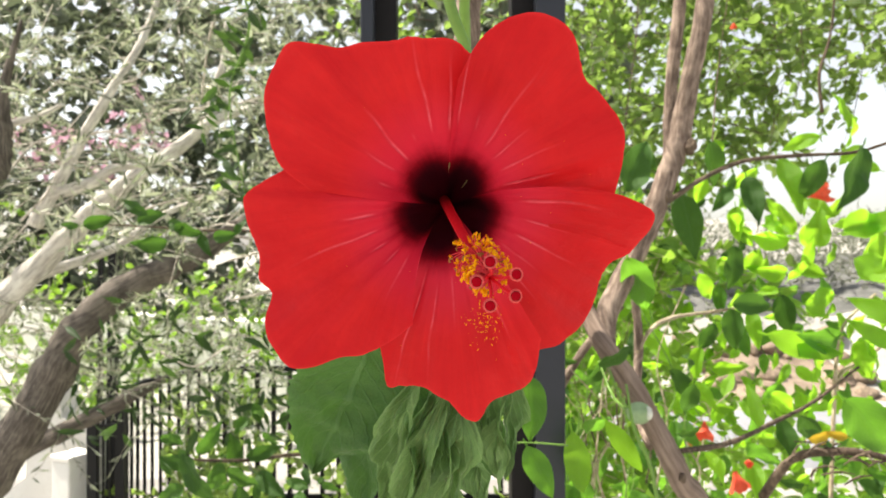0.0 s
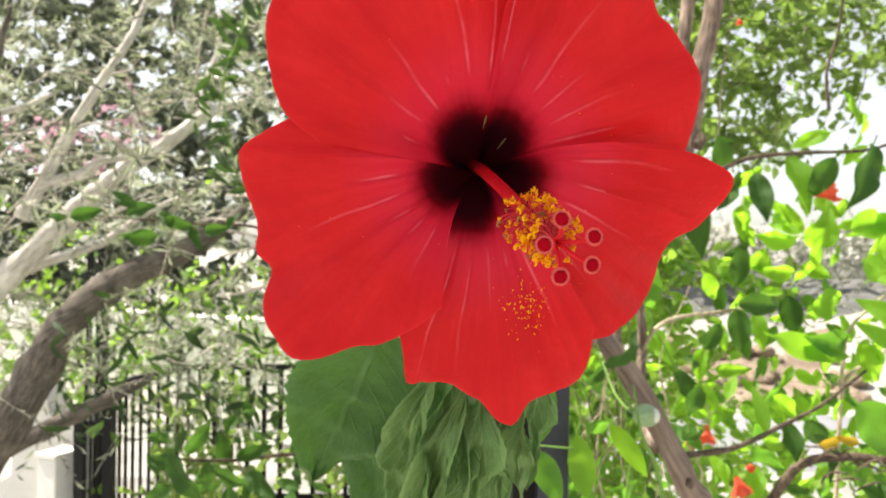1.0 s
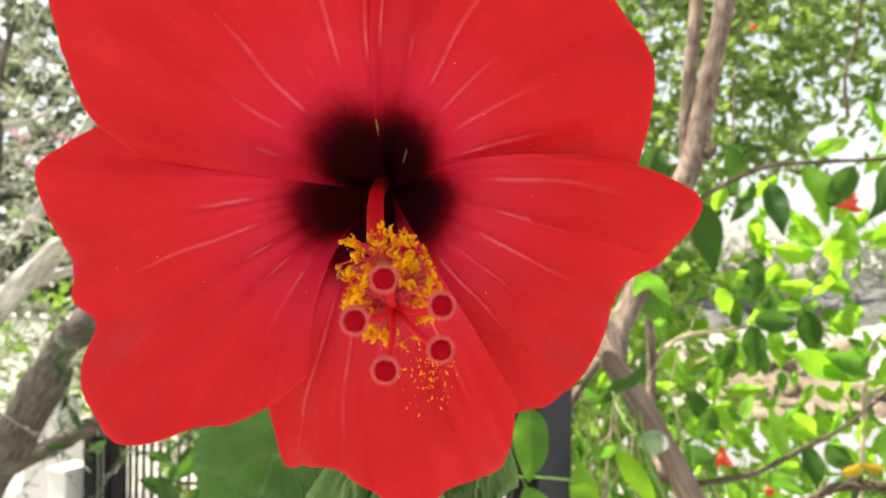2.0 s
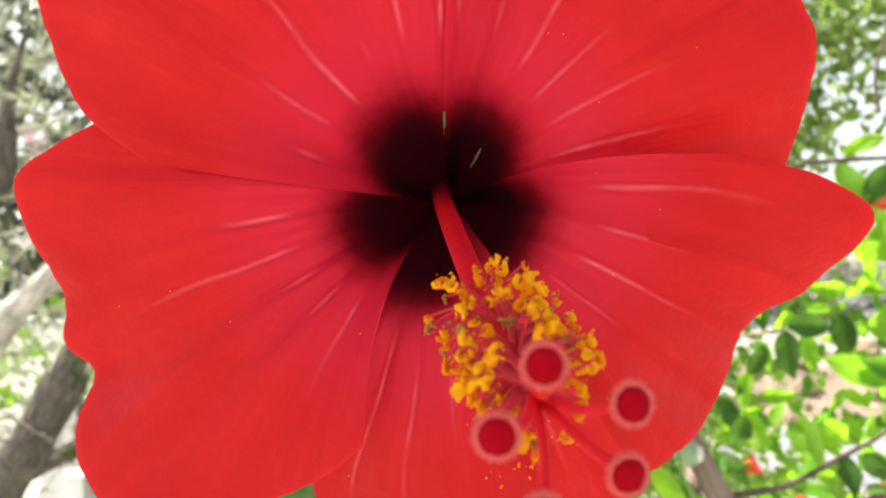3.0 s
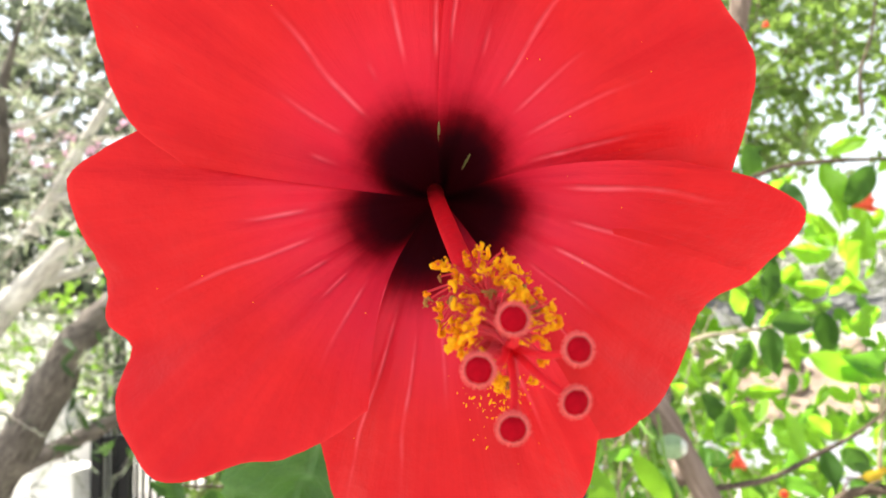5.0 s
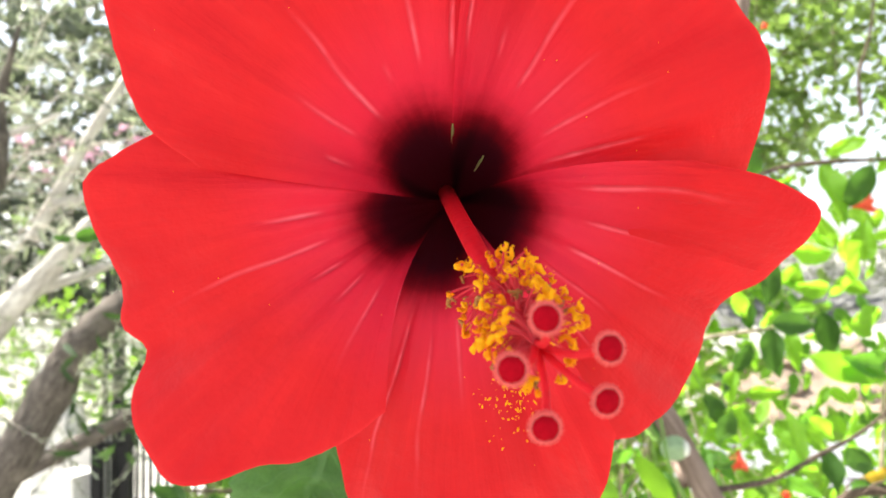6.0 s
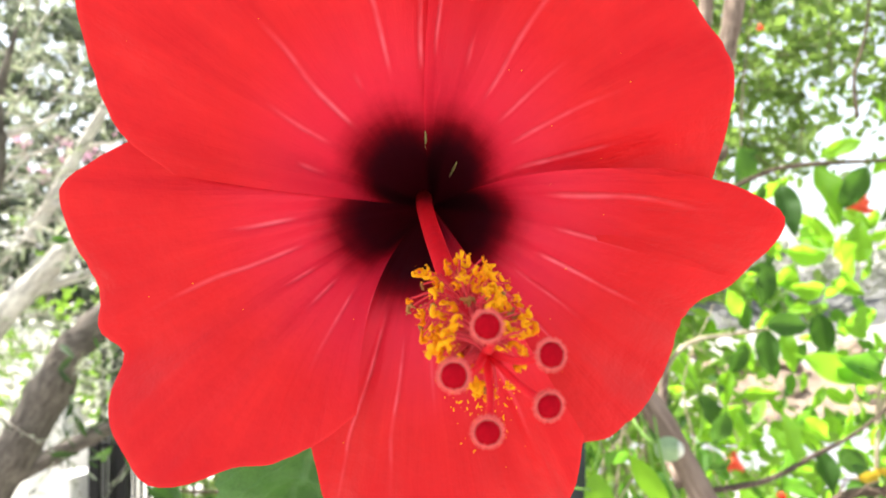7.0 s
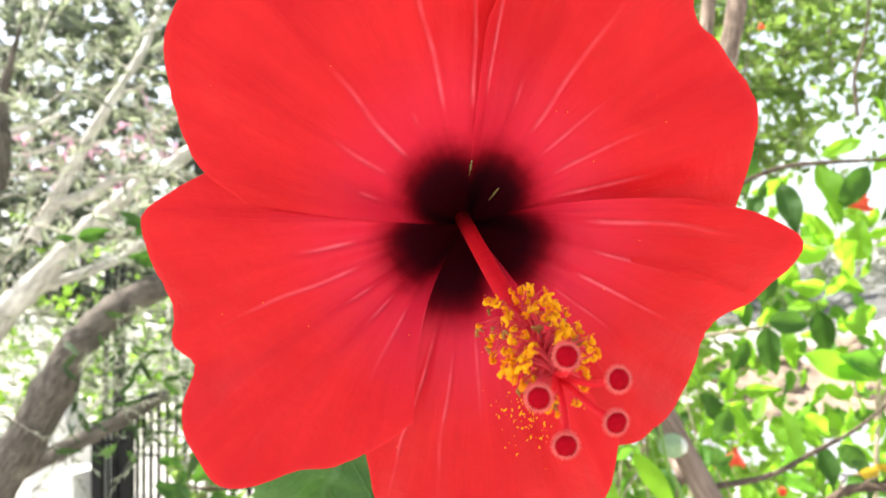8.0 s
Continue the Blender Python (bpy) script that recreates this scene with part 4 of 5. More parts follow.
hung(BIG_B, *(0.020, 0.395, 1.426), 0.056, -86, 14, 38)
hung(BIG_B, *(-0.042, 0.385, 1.442), 0.064, -84, 6, -30)
part("twig", tube("twig", [(-0.039, 0.360, 1.468), (-0.018, 0.370, 1.450), (0.002, 0.380, 1.443), (0.007, 0.460, 1.459)], [0.0012, 0.0018, 0.0022, 0.003], M_STEM, 8, 6), spray, "green twig")
part("twig", tube("twig", [(0.031, 0.345, 1.451), (0.023, 0.360, 1.446), (0.014, 0.400, 1.446), (0.008, 0.460, 1.466)], [0.0012, 0.0018, 0.0022, 0.003], M_STEM, 8, 6), spray, "green twig")
part("stem", tube("stem", [(0.02, 0.56, 0.0), (0.03, 0.53, 0.8), (0.006, 0.500, 1.335), (0.006, 0.480, 1.443), (0.013, 0.460, 1.566), (0.012, 0.420, 1.633), (0.009, 0.380, 1.666), (-0.027, 0.312, EYE_Z + 0.29)], [0.008, 0.0065, 0.0055, 0.005, 0.004, 0.003, 0.003, 0.0034], M_STEM, 10, 7, 0.1), spray, "woody green hibiscus stem")

# ---- the shrub on the right: trunks, twigs, leaves, orange blossom ----
rng = random.Random(8)
shrub = thing("flowering_shrub", "tall shrub with twisting brown stems, green leaves and orange blossom", "shrub", (0.32, 1.1, 0))


def limb(name, pts, radii, material, label="", sides=12, knots=0.16, base=(0.32, 1.1, 0)):
    b_ = Vector(base)
    return part(name, tube(name, [Vector(p_) - b_ for p_ in pts], radii, material, sides, 6, knots, rng.random() * 9), shrub, label)


limb("trunk", [(0.437, 1.150, 2.106), (0.402, 1.120, 1.947), (0.382, 1.100, 1.848), (0.362, 1.100, 1.749), (0.342, 1.100, 1.648), (0.297, 1.080, 1.541), (0.256, 1.060, 1.461), (0.223, 1.030, 1.408), (0.221, 1.000, 1.362), (0.249, 0.985, 1.316)], [0.0120, 0.0125, 0.0130, 0.0135, 0.0165, 0.0145, 0.0155, 0.0155, 0.014, 0.012], M_BARK, "brown ridged trunk", 16, 0.2)
limb("trunk", [(0.386, 1.200, 2.078), (0.372, 1.180, 1.891), (0.359, 1.170, 1.800), (0.350, 1.160, 1.710), (0.339, 1.140, 1.595), (0.308, 1.120, 1.518)], [0.009, 0.010, 0.010, 0.010, 0.010, 0.010], M_BARK, "thin brown stem")
limb("trunk", [(0.196, 1.060, 1.429), (0.209, 1.000, 1.381), (0.240, 0.980, 1.330), (0.274, 0.970, 1.268), (0.304, 0.960, 1.205), (0.340, 0.970, 1.122), (0.40, 1.0, 0.7), (0.40, 1.05, 0.0)], [0.011, 0.0135, 0.0142, 0.0145, 0.015, 0.017, 0.022, 0.03], M_BARK_SMOOTH, "smooth leaning brown stem")
limb("trunk", [(0.051, 1.250, 2.121), (0.044, 1.220, 1.959), (0.040, 1.200, 1.862), (0.031, 1.200, 1.780), (0.005, 1.220, 1.519), (-0.030, 1.250, 1.116), (-0.03, 1.28, 0.5), (-0.02, 1.3, 0.0)], [0.018, 0.019, 0.020, 0.020, 0.019, 0.022, 0.026, 0.03], M_BARK, "upright brown stem")
limb("stem", [(0.305, 1.200, 1.429), (0.312, 1.200, 1.366), (0.311, 1.200, 1.312), (0.294, 1.150, 1.259), (0.275, 1.000, 1.238)], [0.006, 0.0075, 0.0075, 0.007, 0.006], M_BARK)
limb("stem", [(0.309, 1.300, 1.403), (0.250, 1.300, 1.335), (0.201, 1.300, 1.257), (0.172, 1.300, 1.188)], [0.006, 0.007, 0.008, 0.008], M_BARK)
for x, y, z, r in ((0.357, 1.086, 1.648, 0.010), (0.398, 1.105, 1.905, 0.008), (0.322, 1.078, 1.575, 0.008), (0.301, 0.946, 1.212, 0.005)):
    bm = bmesh.new()
    bmesh.ops.create_icosphere(bm, subdivisions=3, radius=r)
    for v in bm.verts:
        v.co *= 1 + 0.35 * noise.noise(v.co / r * 1.4 + Vector((x * 40, 0, 0)))
        v.co.z *= 1.25
    part("knot", mesh_of("knot", bm, M_TWIG), shrub, "dark bark knot", Matrix.Translation((x - 0.32, y - 1.1, z)))
SHRUB_TWIGS = [
    ([(0.785, 1.250, 1.693), (0.691, 1.250, 1.662), (0.583, 1.220, 1.652), (0.483, 1.200, 1.641), (0.410, 1.170, 1.613), (0.337, 1.120, 1.572)], 0.0035, M_TWIG),
    ([(0.533, 1.300, 1.403), (0.458, 1.280, 1.393), (0.381, 1.250, 1.386), (0.330, 1.200, 1.370), (0.310, 1.200, 1.334)], 0.0035, M_STRAW),
    ([(0.691, 1.250, 1.304), (0.591, 1.200, 1.256), (0.506, 1.150, 1.235), (0.399, 1.050, 1.229), (0.303, 0.980, 1.236)], 0.0035, M_TWIG),
    ([(0.748, 1.300, 1.423), (0.693, 1.300, 1.369), (0.680, 1.300, 1.306), (0.676, 1.300, 1.227), (0.670, 1.300, 1.052)], 0.0032, M_STRAW),
    ([(0.628, 1.000, 1.208), (0.568, 1.000, 1.227), (0.526, 1.020, 1.225), (0.486, 1.050, 1.205), (0.468, 1.100, 1.137)], 0.006, M_TWIG),
    ([(0.828, 1.350, 1.379), (0.777, 1.350, 1.318), (0.700, 1.320, 1.283), (0.676, 1.300, 1.247)], 0.004, M_STRAW),
    ([(0.784, 1.500, 2.031), (0.773, 1.500, 1.929), (0.751, 1.500, 1.850), (0.756, 1.500, 1.772)], 0.003, M_TWIG),
    ([(0.390, 1.500, 1.997), (0.384, 1.500, 1.907), (0.367, 1.500, 1.783), (0.356, 1.500, 1.659), (0.345, 1.500, 1.501)], 0.0013, M_TWIG),
    ([(0.224, 0.920, 1.335), (0.229, 0.900, 1.284), (0.247, 0.900, 1.244), (0.258, 0.900, 1.190)], 0.0022, M_STEM),
    ([(0.228, 1.100, 1.336), (0.237, 1.050, 1.296), (0.237, 0.940, 1.292)], 0.002, M_STEM),
    ([(0.058, 0.800, 1.293), (0.094, 0.800, 1.294), (0.133, 0.800, 1.291)], 0.0009, M_STEM),
    ([(0.608, 1.600, 2.054), (0.566, 1.550, 1.862), (0.503, 1.400, 1.722), (0.445, 1.250, 1.632)], 0.0014, M_TWIG),
]
for pts, r, m in SHRUB_TWIGS:
    limb("twig", pts, [0.6 * r, r, 1.2 * r], m, "", 7, 0.25)
OFFSET = Vector((-0.32, -1.1, 0))
for _ in range(26):
    x, y, z = window(rng, 0.17, 0.34, -0.30, -0.16, 1.15, 1.7)
    h, lean = rng.uniform(0.06, 0.2), rng.gauss(0, 0.05)
    limb("twig", [(x, y, z - h), (x + lean * 0.4, y, z - 0.3 * h), (x + lean * 0.2 + rng.gauss(0, 0.01), y, z + 0.3 * h), (x + lean, y, z + h)], [0.0018, 0.0015, 0.0008], rng.choice((M_STEM, M_STRAW, M_TWIG)), "", 6, 0.2)


def set_leaves(rows, meshes, spread=30.0):
    leaves_on(shrub, "leaf", meshes, [(x + OFFSET.x, y + OFFSET.y, z, 1.17 * s, a_) for x, y, z, s, a_ in rows], rng, spread)


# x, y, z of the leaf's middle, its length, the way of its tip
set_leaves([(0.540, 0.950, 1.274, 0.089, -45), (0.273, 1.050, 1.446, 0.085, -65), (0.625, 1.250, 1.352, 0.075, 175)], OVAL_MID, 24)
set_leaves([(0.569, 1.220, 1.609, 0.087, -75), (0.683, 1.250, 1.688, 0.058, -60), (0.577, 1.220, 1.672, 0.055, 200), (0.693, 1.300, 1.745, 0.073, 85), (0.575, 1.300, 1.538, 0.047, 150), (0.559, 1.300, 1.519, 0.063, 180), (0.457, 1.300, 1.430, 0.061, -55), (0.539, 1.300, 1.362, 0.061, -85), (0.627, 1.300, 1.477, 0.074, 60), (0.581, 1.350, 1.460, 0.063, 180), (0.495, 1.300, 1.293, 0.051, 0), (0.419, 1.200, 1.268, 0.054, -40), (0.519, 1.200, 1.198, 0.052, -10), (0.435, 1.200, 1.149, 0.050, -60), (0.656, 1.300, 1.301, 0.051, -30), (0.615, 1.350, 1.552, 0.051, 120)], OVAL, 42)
set_leaves([(0.495, 1.200, 1.579, 0.070, -85), (0.586, 1.200, 1.607, 0.070, -110), (0.658, 1.200, 1.613, 0.101, -113), (0.375, 1.150, 1.534, 0.088, -85), (0.435, 1.200, 1.633, 0.070, -70), (0.495, 1.200, 1.411, 0.060, 0), (0.463, 1.200, 1.370, 0.060, -80), (0.592, 1.300, 1.386, 0.066, -70), (0.376, 1.150, 1.265, 0.059, -95), (0.546, 1.200, 1.195, 0.058, -75), (0.584, 1.200, 1.214, 0.058, -45), (0.217, 0.930, 1.366, 0.046, 20), (0.340, 1.300, 1.650, 0.107, 60), (0.501, 1.300, 1.465, 0.070, -90), (0.455, 1.300, 1.345, 0.054, -110)], OVAL_SHADED, 34)
set_leaves([(0.649, 1.300, 1.538, 0.061, 100), (0.733, 1.300, 1.544, 0.072, 20), (0.656, 1.300, 1.412, 0.064, 10), (0.747, 1.300, 1.471, 0.082, 30), (0.748, 1.300, 1.540, 0.068, 190), (0.787, 1.350, 1.501, 0.071, 80), (0.729, 1.300, 1.306, 0.059, -60)], BROAD, 40)
set_leaves([(0.724, 1.250, 1.398, 0.086, 155), (0.719, 1.250, 1.358, 0.086, 150), (0.594, 1.250, 1.337, 0.105, -20), (0.500, 1.200, 1.252, 0.067, 95), (0.242, 1.000, 1.235, 0.074, -55), (0.161, 0.900, 1.237, 0.081, -80), (0.625, 1.250, 1.327, 0.075, -10)], LANCE, 18)
set_leaves([(0.072, 0.620, 1.366, 0.050, -88), (0.084, 0.650, 1.305, 0.044, -65)], OVAL_MID, 20)
set_leaves([(0.505, 1.000, 1.250, 0.036, 5), (0.523, 1.000, 1.252, 0.026, 170)], YELLOW, 20)


def fill(count, x0, x1, z0, z1, d0, d1, size, meshes, way=-70, wide=60):
    rows = []
    for _ in range(count):
        x, y, z = window(rng, x0, x1, z0, z1, d0, d1)
        rows.append((x, y, z, size * rng.uniform(0.7, 1.3), rng.gauss(way, wide)))
    set_leaves(rows, meshes, 45.0)


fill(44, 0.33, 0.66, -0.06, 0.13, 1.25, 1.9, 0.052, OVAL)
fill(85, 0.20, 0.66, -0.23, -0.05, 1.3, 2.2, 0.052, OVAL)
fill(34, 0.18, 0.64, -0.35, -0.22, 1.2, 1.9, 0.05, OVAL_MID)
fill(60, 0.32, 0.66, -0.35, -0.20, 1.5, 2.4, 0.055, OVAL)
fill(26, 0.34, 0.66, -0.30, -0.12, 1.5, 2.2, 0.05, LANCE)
fill(40, 0.16, 0.34, -0.38, -0.10, 1.2, 1.9, 0.045, OVAL_SHADED)
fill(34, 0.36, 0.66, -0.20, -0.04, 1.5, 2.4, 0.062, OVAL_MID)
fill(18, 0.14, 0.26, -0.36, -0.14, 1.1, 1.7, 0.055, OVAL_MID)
fill(12, 0.46, 0.64, -0.36, -0.23, 1.1, 1.6, 0.05, OVAL_SHADED)
fill(24, 0.17, 0.42, -0.06, 0.14, 1.3, 2.0, 0.05, OVAL_SHADED)


thicket = thing("leafy_thicket", "sunlit tangled green thicket behind the shrub", "thicket", kind="stuff")
pl, bm = sprays(rng, 330, lambda: window(rng, 0.12, 0.33, -0.42, 0.06, 1.9, 3.4), 0.3, 0.048, 14, -0.1)
p2, b2 = sprays(rng, 80, lambda: window(rng, 0.34, 0.70, -0.40, -0.25, 2.2, 4.2), 0.3, 0.06, 12, 0.3)
part("foliage", scatter("foliage", ROUND_S, pl + p2, M_HEDGE), thicket, kind="stuff")
b2.free()
part("twig_mass", mesh_of("twig_mass", bm, M_STRAW), thicket, kind="stuff")


def crumpled_blossom(name, size, seed, label):
    """A half-closed trumpet blossom of overlapping crinkled petals."""
    bm = bmesh.new()
    for k in range(5):
        grid = []
        for i in range(9):
            s = i / 8
            line = []
            for j in range(9):
                f = 2 * math.pi * (k + (j / 8 - 0.5) * 1.3) / 5
                r = size * (0.12 + 0.40 * s**1.3) * (1 + 0.18 * math.sin(3 * f + seed) * s)
                line.append(bm.verts.new((r * math.cos(f), r * math.sin(f), size * (0.95 * s - 0.22 * s * s * abs(j / 4 - 1)) + 0.05 * size * math.sin(9 * f + seed) * s)))
            grid.append(line)
        for a_, b_ in zip(grid, grid[1:]):
            for j in range(8):
                bm.faces.new((a_[j], a_[j + 1], b_[j + 1], b_[j]))
    return mesh_of(name, bm, M_ORANGE)


for k, (x, y, z, size, tipx, tipy, tipz) in enumerate((
    (*(0.676, 1.420, 1.602), 0.052, 70, 0, 60), (*(0.504, 1.450, 1.166), 0.034, 150, 20, 0), (*(0.562, 1.450, 1.070), 0.040, 160, -10, 30),
    (*(0.617, 1.600, 1.980), 0.013, 150, 0, 0), (*(0.610, 1.500, 1.079), 0.016, 120, 40, 0), (*(0.482, 1.500, 1.127), 0.022, 100, 0, 20))):
    part("blossom", crumpled_blossom("blossom", size, k, ""), shrub, "orange-red crumpled blossom", Matrix.Translation(Vector((x, y, z)) + OFFSET) @ Euler((radians(tipx), radians(tipy), radians(tipz))).to_matrix().to_4x4())

# dead brown leaf litter caught on the low twig
bm = bmesh.new()
for _ in range(26):
    q = Vector((0.538, 1.000, 1.219)) + Vector((rng.gauss(0, 0.035), rng.gauss(0, 0.02), rng.gauss(0, 0.012)))
    d = Vector((rng.gauss(0, 1), rng.gauss(0, 0.5), rng.gauss(0, 0.4))).normalized() * rng.uniform(0.01, 0.03)
    tube_into(bm, [q - d, q + Vector((0, 0, 0.004)), q + d], [0.0008, 0.0017, 0.0006], 5, 3)
tagged(new("dead_twigs", mesh_of("dead_twigs", bm, M_TWIG)), "brown withered twigs caught on the branch", "twigs", kind="stuff")

# pale pod on the leaning stem
pod = thing("seed_pod", "round pale green seed pod hanging against the brown stem", "seed pod", (0.242, 0.930, 1.297))
bm = bmesh.new()
bmesh.ops.create_uvsphere(bm, u_segments=20, v_segments=14, radius=0.0135)
for v in bm.verts:
    v.co.x *= 1.12
    v.co *= 1 + 0.05 * math.cos(5 * math.atan2(v.co.y, v.co.z))
part("body", mesh_of("body", bm, M_POD), pod)
bm = bmesh.new()
bmesh.ops.create_uvsphere(bm, u_segments=16, v_segments=10, radius=0.0085)
for v in bm.verts:
    v.co.x *= 0.55
part("cap", mesh_of("cap", bm, M_PODCAP), pod, "whitish rounded cap", Matrix.Translation((0.0105, -0.006, 0.001)))
part("stalk", tube("stalk", [(-0.012, 0, 0.004), (-0.022, 0.006, 0.02), (-0.03, 0.03, 0.05)], [0.0016, 0.0014, 0.0014], M_STEM, 7, 5), pod)

# ---- small-leaved canopy above ----
rng = random.Random(31)
canopy = thing("small_leaved_tree", "overhanging small-leaved tree with bright gaps of sky", "tree", (2.6, 2.9, 0))
pl, bm = [], bmesh.new()
for count, box_ in ((330, (0.16, 0.46, 0.12, 0.46)), (120, (0.46, 0.68, 0.25, 0.46)), (95, (-0.16, 0.22, 0.16, 0.46)), (55, (0.14, 0.36, -0.06, 0.16))):
    p2, b2 = sprays(rng, count, lambda: window(rng, *box_, 1.9, 3.0), 0.24, 0.034, 15, -0.2)
    pl += p2
    absorb(bm, b2)
shift = Matrix.Translation((-2.6, -2.9, 0))
pl = near_leaves(canopy, ROUND_N, pl, shift)
part("crown", scatter("crown", ROUND_S, [(k, shift @ m) for k, m in pl], M_CANOPY), canopy, kind="stuff")
bm.transform(shift)
part("twig_mass", mesh_of("twig_mass", bm, M_TWIG), canopy, kind="stuff")
part("trunk", tube("trunk", [(0, 0, 0), (0.05, 0.1, 0.9), (-0.05, 0.05, 1.7), (-0.3, 0, 2.5), (-1.0, -0.2, 3.1), (-1.9, -0.4, 3.3)], [0.07, 0.06, 0.05, 0.045, 0.03, 0.015], M_BARK, 12, 6, 0.15), canopy)

# ---- the grey-leaved tree on the left ----
rng = random.Random(41)
olive = thing("grey_leaved_tree", "old leaning tree with sunlit pale branches and narrow grey-green leaves", "tree", (-1.6, 2.3, 0))
OB = Vector((-1.6, 2.3, 0))
OLIVE_LIMBS = [
    ("trunk", [(-1.75, 2.3, 0.0), (-1.6, 2.3, 0.45), (-1.335, 2.300, 0.880), (-1.190, 2.300, 1.122), (-1.092, 2.300, 1.277), (-0.975, 2.350, 1.387), (-0.801, 2.400, 1.475), (-0.627, 2.500, 1.615)], [0.09, 0.08, 0.066, 0.06, 0.05, 0.045, 0.036, 0.02]),
    ("bough", [(-1.522, 2.400, 1.177), (-1.414, 2.400, 1.321), (-1.287, 2.400, 1.448), (-1.143, 2.400, 1.592), (-0.999, 2.400, 1.718), (-0.873, 2.450, 1.824), (-0.749, 2.500, 1.930), (-0.640, 2.550, 1.981)], [0.05, 0.044, 0.038, 0.032, 0.027, 0.023, 0.018, 0.010]),
    ("limb", [(-1.197, 2.200, 1.568), (-1.131, 2.200, 1.683), (-1.056, 2.200, 1.824), (-0.965, 2.200, 1.973), (-0.903, 2.250, 2.119), (-0.854, 2.300, 2.314)], [0.022, 0.019, 0.016, 0.013, 0.011, 0.008]),
    ("limb", [(-1.147, 2.200, 1.659), (-1.031, 2.200, 1.692), (-0.965, 2.200, 1.733), (-0.869, 2.250, 1.755)], [0.018, 0.017, 0.012, 0.008]),
    ("limb", [(-0.768, 2.500, 1.924), (-0.768, 2.500, 2.009), (-0.731, 2.500, 2.122), (-0.721, 2.500, 2.253)], [0.016, 0.014, 0.010, 0.006]),
    ("limb", [(-1.649, 2.600, 0.700), (-1.531, 2.600, 0.767), (-1.317, 2.600, 0.867), (-1.110, 2.600, 0.973), (-1.002, 2.700, 1.031)], [0.035, 0.034, 0.030, 0.024, 0.012]),
    ("limb", [(-1.330, 2.000, 1.560), (-1.215, 2.000, 1.680), (-1.178, 2.000, 1.800), (-1.170, 2.000, 1.920), (-1.120, 2.000, 2.110)], [0.045, 0.042, 0.032, 0.015, 0.004]),
    ("limb", [(-1.473, 2.500, 1.352), (-1.304, 2.500, 1.427), (-1.119, 2.550, 1.502), (-0.965, 2.600, 1.619), (-0.725, 2.650, 1.721)], [0.02, 0.018, 0.014, 0.010, 0.006]),
    ("limb", [(-1.205, 2.100, 1.849), (-1.127, 2.100, 1.872), (-1.063, 2.100, 1.904)], [0.01, 0.009, 0.005]),
]
# middles of unseen boughs, set sunward to shade the trunk and the flower
trunk_shade = (-1.4 + 0.81 * math.sin(a), 2.35 + 0.81 * math.cos(a), 2.75)
flower_shade = (1.03 * math.sin(a), 0.21 + 1.03 * math.cos(a), 3.15)
# unseen limbs added to carry the shading boughs
OLIVE_LIMBS += [
    ("limb", [(-1.72, 2.3, 0.3), (-2.0, 2.2, 1.2), (-2.1, 2.1, 2.0), (-1.8, 1.5, 2.7), (-1.3, 0.9, 3.05), flower_shade, (flower_shade[0] + 0.3, flower_shade[1] - 0.2, 3.2)], [0.07, 0.06, 0.05, 0.04, 0.028, 0.018, 0.006]),
    ("limb", [(-2.08, 2.12, 1.9), (-2.15, 2.35, 2.4), trunk_shade, (trunk_shade[0] + 0.2, trunk_shade[1] + 0.2, 2.85)], [0.035, 0.028, 0.018, 0.006]),
]
# thin limbs and the bough get the sunlit bark colour, others the shaded one
for name, pts, radii in OLIVE_LIMBS:
    part(name, tube(name, [Vector(p_) - OB for p_ in pts], radii, M_SUNLITBARK if radii[0] < 0.03 or name == "bough" else M_SHADEDBARK, 14, 9, 0.3, rng.random() * 9), olive)
pl, bm = [], bmesh.new()
for count, box_, d in ((330, (-0.70, -0.16, 0.0, 0.42), (2.5, 3.9)), (100, (-0.70, -0.16, 0.0, 0.40), (1.7, 2.4)), (110, (-0.70, -0.20, -0.14, 0.0), (2.3, 3.6)), (110, (-0.62, -0.14, -0.20, -0.06), (2.2, 3.4))):
    p2, b2 = sprays(rng, count, lambda: window(rng, *box_, *d), 0.24, 0.036, 24, 0.0)
    pl += p2
    absorb(bm, b2)
# boughs added out of view over low wall, trunk, then gate to cast shade
p2, b2 = sprays(rng, 60, lambda: (-2.35 + rng.gauss(0, 0.3), 3.4 + rng.gauss(0, 0.35), 1.75 + rng.gauss(0, 0.25)), 0.24, 0.05, 16, 0.0)
pl += p2
absorb(bm, b2)
p2, b2 = sprays(rng, 115, lambda: (-1.4 + 0.81 * math.sin(a) + rng.gauss(0, 0.24), 2.35 + 0.81 * math.cos(a) + rng.gauss(0, 0.24), 2.75 + rng.gauss(0, 0.2)), 0.26, 0.05, 16, 0.0)
pl += p2
absorb(bm, b2)
p2, b2 = sprays(rng, 680, lambda: (1.03 * math.sin(a) + rng.gauss(0, 0.27), 0.21 + 1.03 * math.cos(a) + rng.gauss(0, 0.27), 3.15 + rng.gauss(0, 0.2)), 0.26, 0.055, 16, 0.0)
pl += p2
absorb(bm, b2)
for _ in range(42):
    q = Vector(window(rng, -0.62, -0.18, -0.16, 0.26, 2.0, 3.2))
    d = Vector((rng.gauss(0.8, 0.5), rng.gauss(0, 0.4), rng.gauss(0.3, 0.35))).normalized() * rng.uniform(0.08, 0.26)
    tube_into(bm, [q - d, q - d * 0.3 + Vector((0, 0, rng.gauss(0, 0.02))), q + d * 0.4 + Vector((0, 0, rng.gauss(0, 0.02))), q + d], [0.0045, 0.0032, 0.0015], 6, 4, 0.2, rng.random() * 9)
shift = Matrix.Translation(-OB)
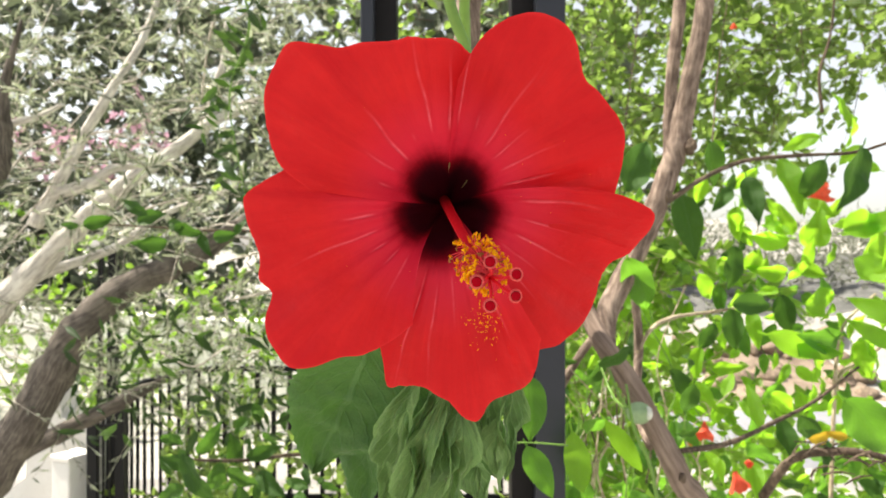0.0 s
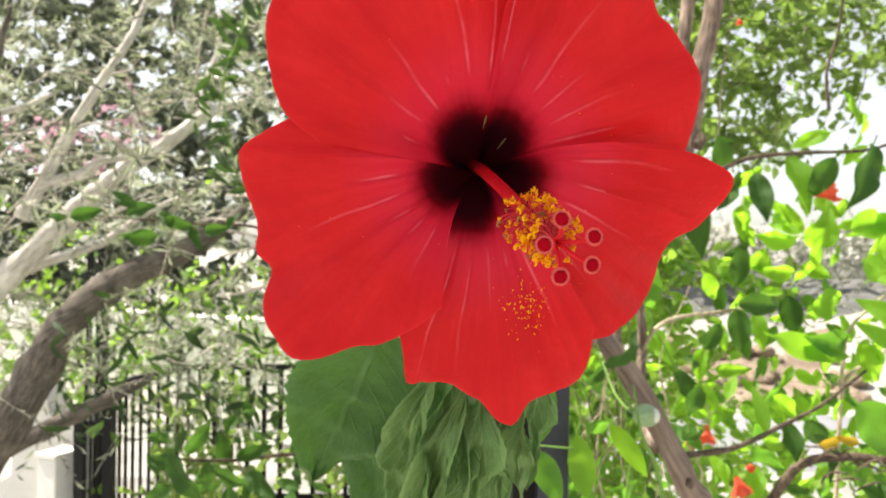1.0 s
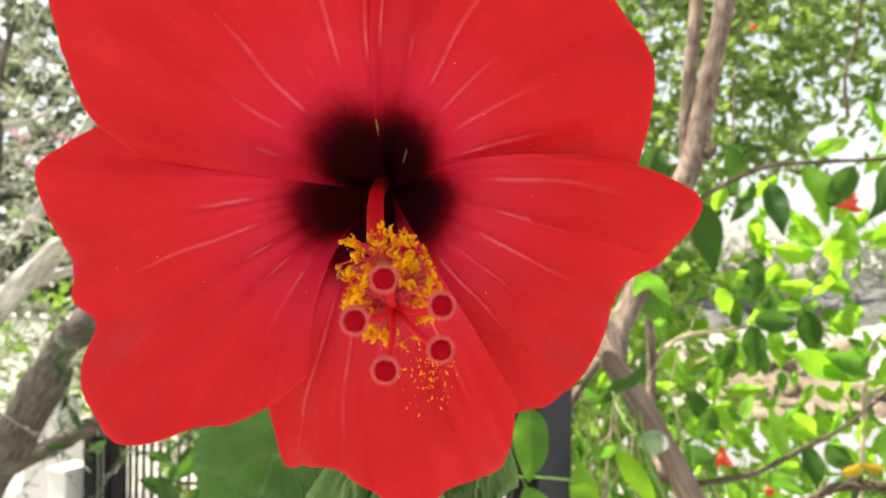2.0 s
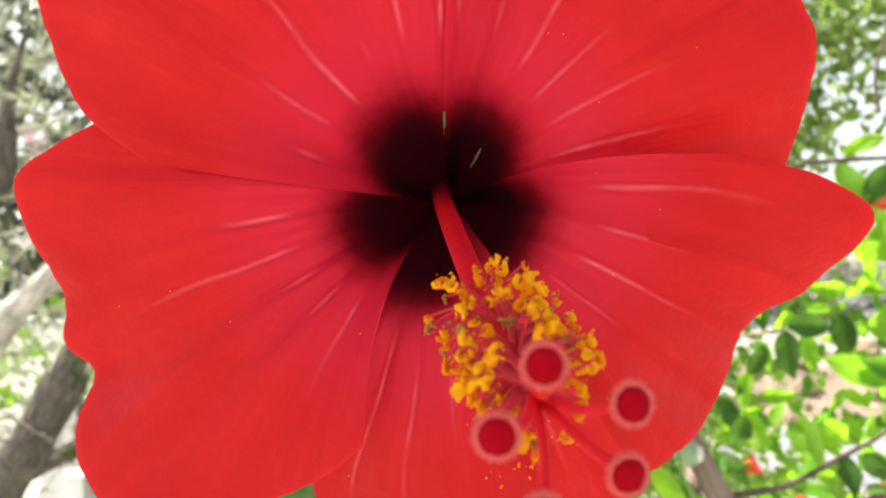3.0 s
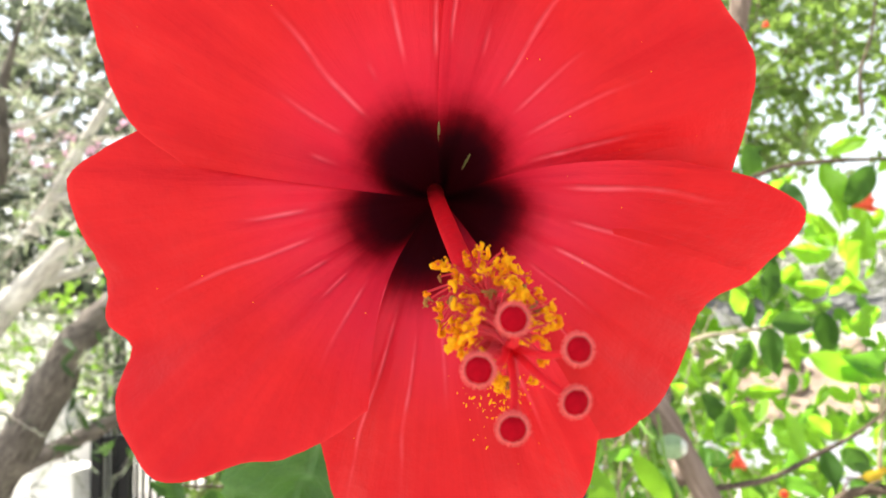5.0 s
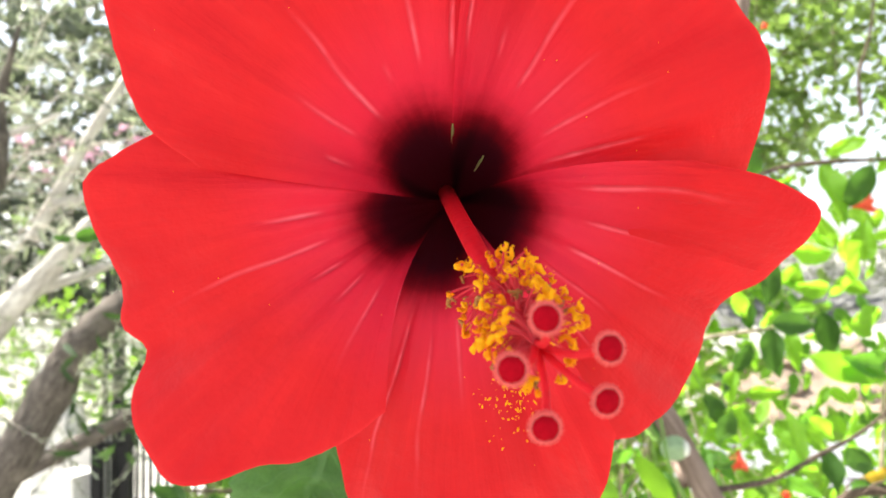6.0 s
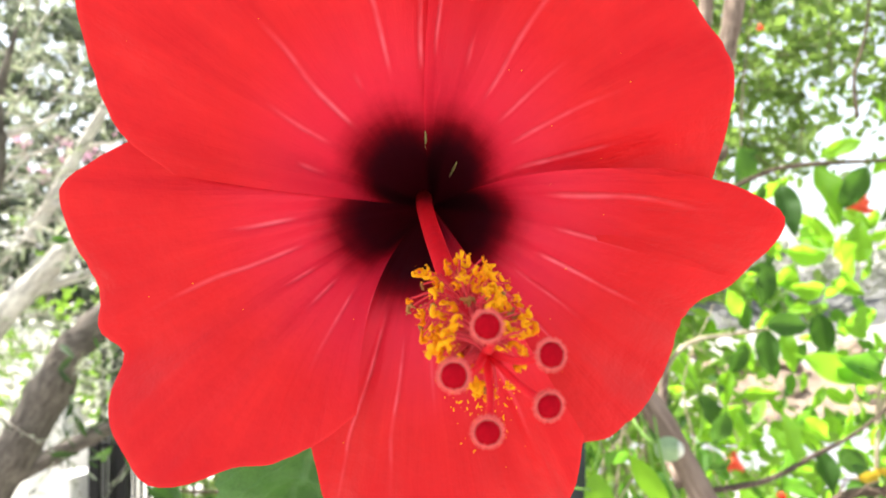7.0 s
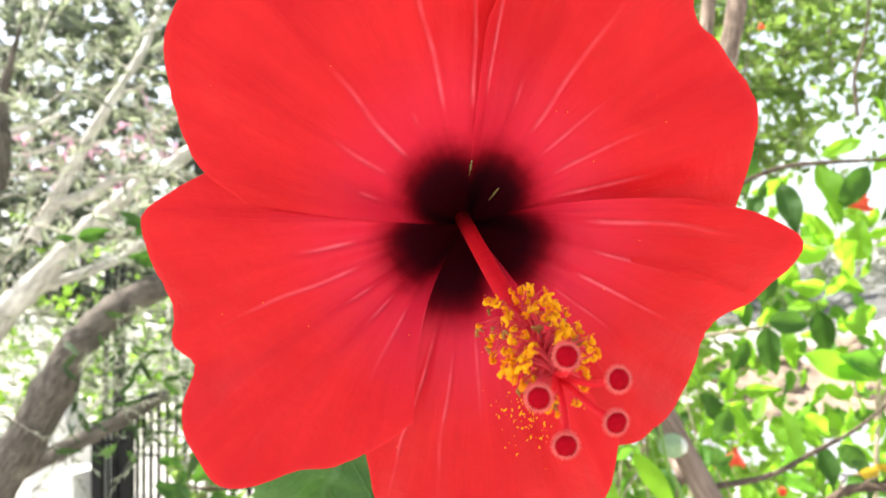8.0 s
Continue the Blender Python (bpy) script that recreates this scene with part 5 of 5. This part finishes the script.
# the foliage thins out above the sunlit pale limbs, cleared sunward to light them
sun_way = np.array((math.sin(a) * math.cos(e), math.cos(a) * math.cos(e), math.sin(e)))
spots = np.array([m.translation for _, m in pl])
open_sky = np.zeros(len(pl), bool)
for name, pts, radii in OLIVE_LIMBS[1:5]:
    for q in catmull(pts, 3):
        off = spots - np.array(q)
        along = off @ sun_way
        open_sky |= (along > 0.03) & (np.linalg.norm(off - along[:, None] * sun_way, axis=1) < 0.05)
pl = [p_ for p_, gap in zip(pl, open_sky) if not gap or rng.random() < 0.12]
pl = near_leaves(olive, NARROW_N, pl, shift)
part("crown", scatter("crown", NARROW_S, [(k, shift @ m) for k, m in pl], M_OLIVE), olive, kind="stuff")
bm.transform(shift)
part("twig_mass", mesh_of("twig_mass", bm, M_PALETWIG), olive, kind="stuff")

# ---- oval-leaved shoots in front of the fence and the grey tree, shade put into their colour ----
rng = random.Random(51)
shoot = thing("laurel_shoot", "leafy shoot with shaded oval leaves in front of the railing", "shrub", (0, 0, 0), "leafy shoots")
leaves_on(shoot, "leaf", OVAL_SHADED, [(-0.462, 1.300, 1.132, 0.064, 165), (-0.403, 1.300, 1.170, 0.070, 50), (-0.413, 1.250, 1.114, 0.099, -60), (-0.358, 1.350, 1.085, 0.079, -50), (-0.333, 1.400, 1.122, 0.069, 20), (-0.390, 1.400, 1.129, 0.063, 100), (-0.395, 1.300, 1.101, 0.068, -110), (-0.320, 1.400, 1.059, 0.074, -30), (-0.473, 1.300, 1.071, 0.068, -140), (-0.346, 1.300, 1.052, 0.078, -80)], rng, 25)
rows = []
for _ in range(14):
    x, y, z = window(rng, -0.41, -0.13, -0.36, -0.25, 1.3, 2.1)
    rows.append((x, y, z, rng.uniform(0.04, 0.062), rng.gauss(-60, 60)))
leaves_on(shoot, "leaf", OVAL_SHADED, rows, rng, 40)
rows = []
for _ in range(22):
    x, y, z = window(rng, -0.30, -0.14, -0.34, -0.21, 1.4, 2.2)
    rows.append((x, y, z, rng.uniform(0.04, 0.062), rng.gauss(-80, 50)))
leaves_on(shoot, "leaf", OVAL_SHADED, rows, rng, 50)
rows = []
for _ in range(250):
    x, y, z = window(rng, -0.50, -0.15, -0.26, -0.06, 2.0, 3.3)
    rows.append((x, y, z, rng.uniform(0.045, 0.085), rng.gauss(-60, 60)))
leaves_on(shoot, "leaf", HANGING, rows, rng, 50)
part("stem", tube("stem", [(-0.197, 1.600, 1.068), (-0.298, 1.500, 1.090), (-0.362, 1.400, 1.107), (-0.411, 1.320, 1.129), (-0.443, 1.300, 1.138)], [0.004, 0.004, 0.0035, 0.003, 0.0015], M_TWIG, 7, 5), shoot)
shoot2 = thing("laurel_shoot", "leafy green shoot crossing the grey tree", "shrub", (0, 0, 0), "leafy shoots")
leaves_on(shoot2, "leaf", OVAL_SHADED, [(-0.732, 1.600, 1.559, 0.063, 20), (-0.627, 1.600, 1.513, 0.075, 185), (-0.618, 1.600, 1.567, 0.066, 20), (-0.540, 1.600, 1.540, 0.063, -20), (-0.507, 1.600, 1.507, 0.055, -60), (-0.462, 1.600, 1.528, 0.055, 10), (-0.570, 1.600, 1.552, 0.053, 160), (-0.660, 1.600, 1.591, 0.060, 150), (-0.432, 1.600, 1.549, 0.048, 60), (-0.798, 1.600, 1.549, 0.048, 190)], rng, 35)
part("stem", tube("stem", [(-0.312, 1.700, 1.514), (-0.414, 1.650, 1.538), (-0.516, 1.620, 1.540), (-0.618, 1.600, 1.547), (-0.714, 1.600, 1.552)], [0.003, 0.003, 0.0028, 0.0022, 0.001], M_TWIG, 7, 5), shoot2)
shoot3 = thing("laurel_shoot", "thin trailing green shoot hanging beside the flower", "shrub", (0, 0, 0), "leafy shoots")
rows = []
for k in range(60):
    t = k / 59
    x, y, z = (-0.416, 1.500, 2.042)
    rows.append((x + 0.03 * math.sin(7 * t) + rng.gauss(0, 0.02), y + rng.gauss(0, 0.03), z - 0.44 * t, rng.uniform(0.03, 0.055), rng.choice((-40, -140)) + rng.gauss(0, 25)))
leaves_on(shoot3, "leaf", HANGING, rows, rng, 45)
x, y, z = (-0.416, 1.500, 2.065)
part("stem", tube("stem", [(x, y, z), (x + 0.03, y, z - 0.12), (x - 0.01, y, z - 0.26), (x + 0.02, y, z - 0.45)], [0.003, 0.0025, 0.002, 0.001], M_STEM, 7, 6), shoot3)
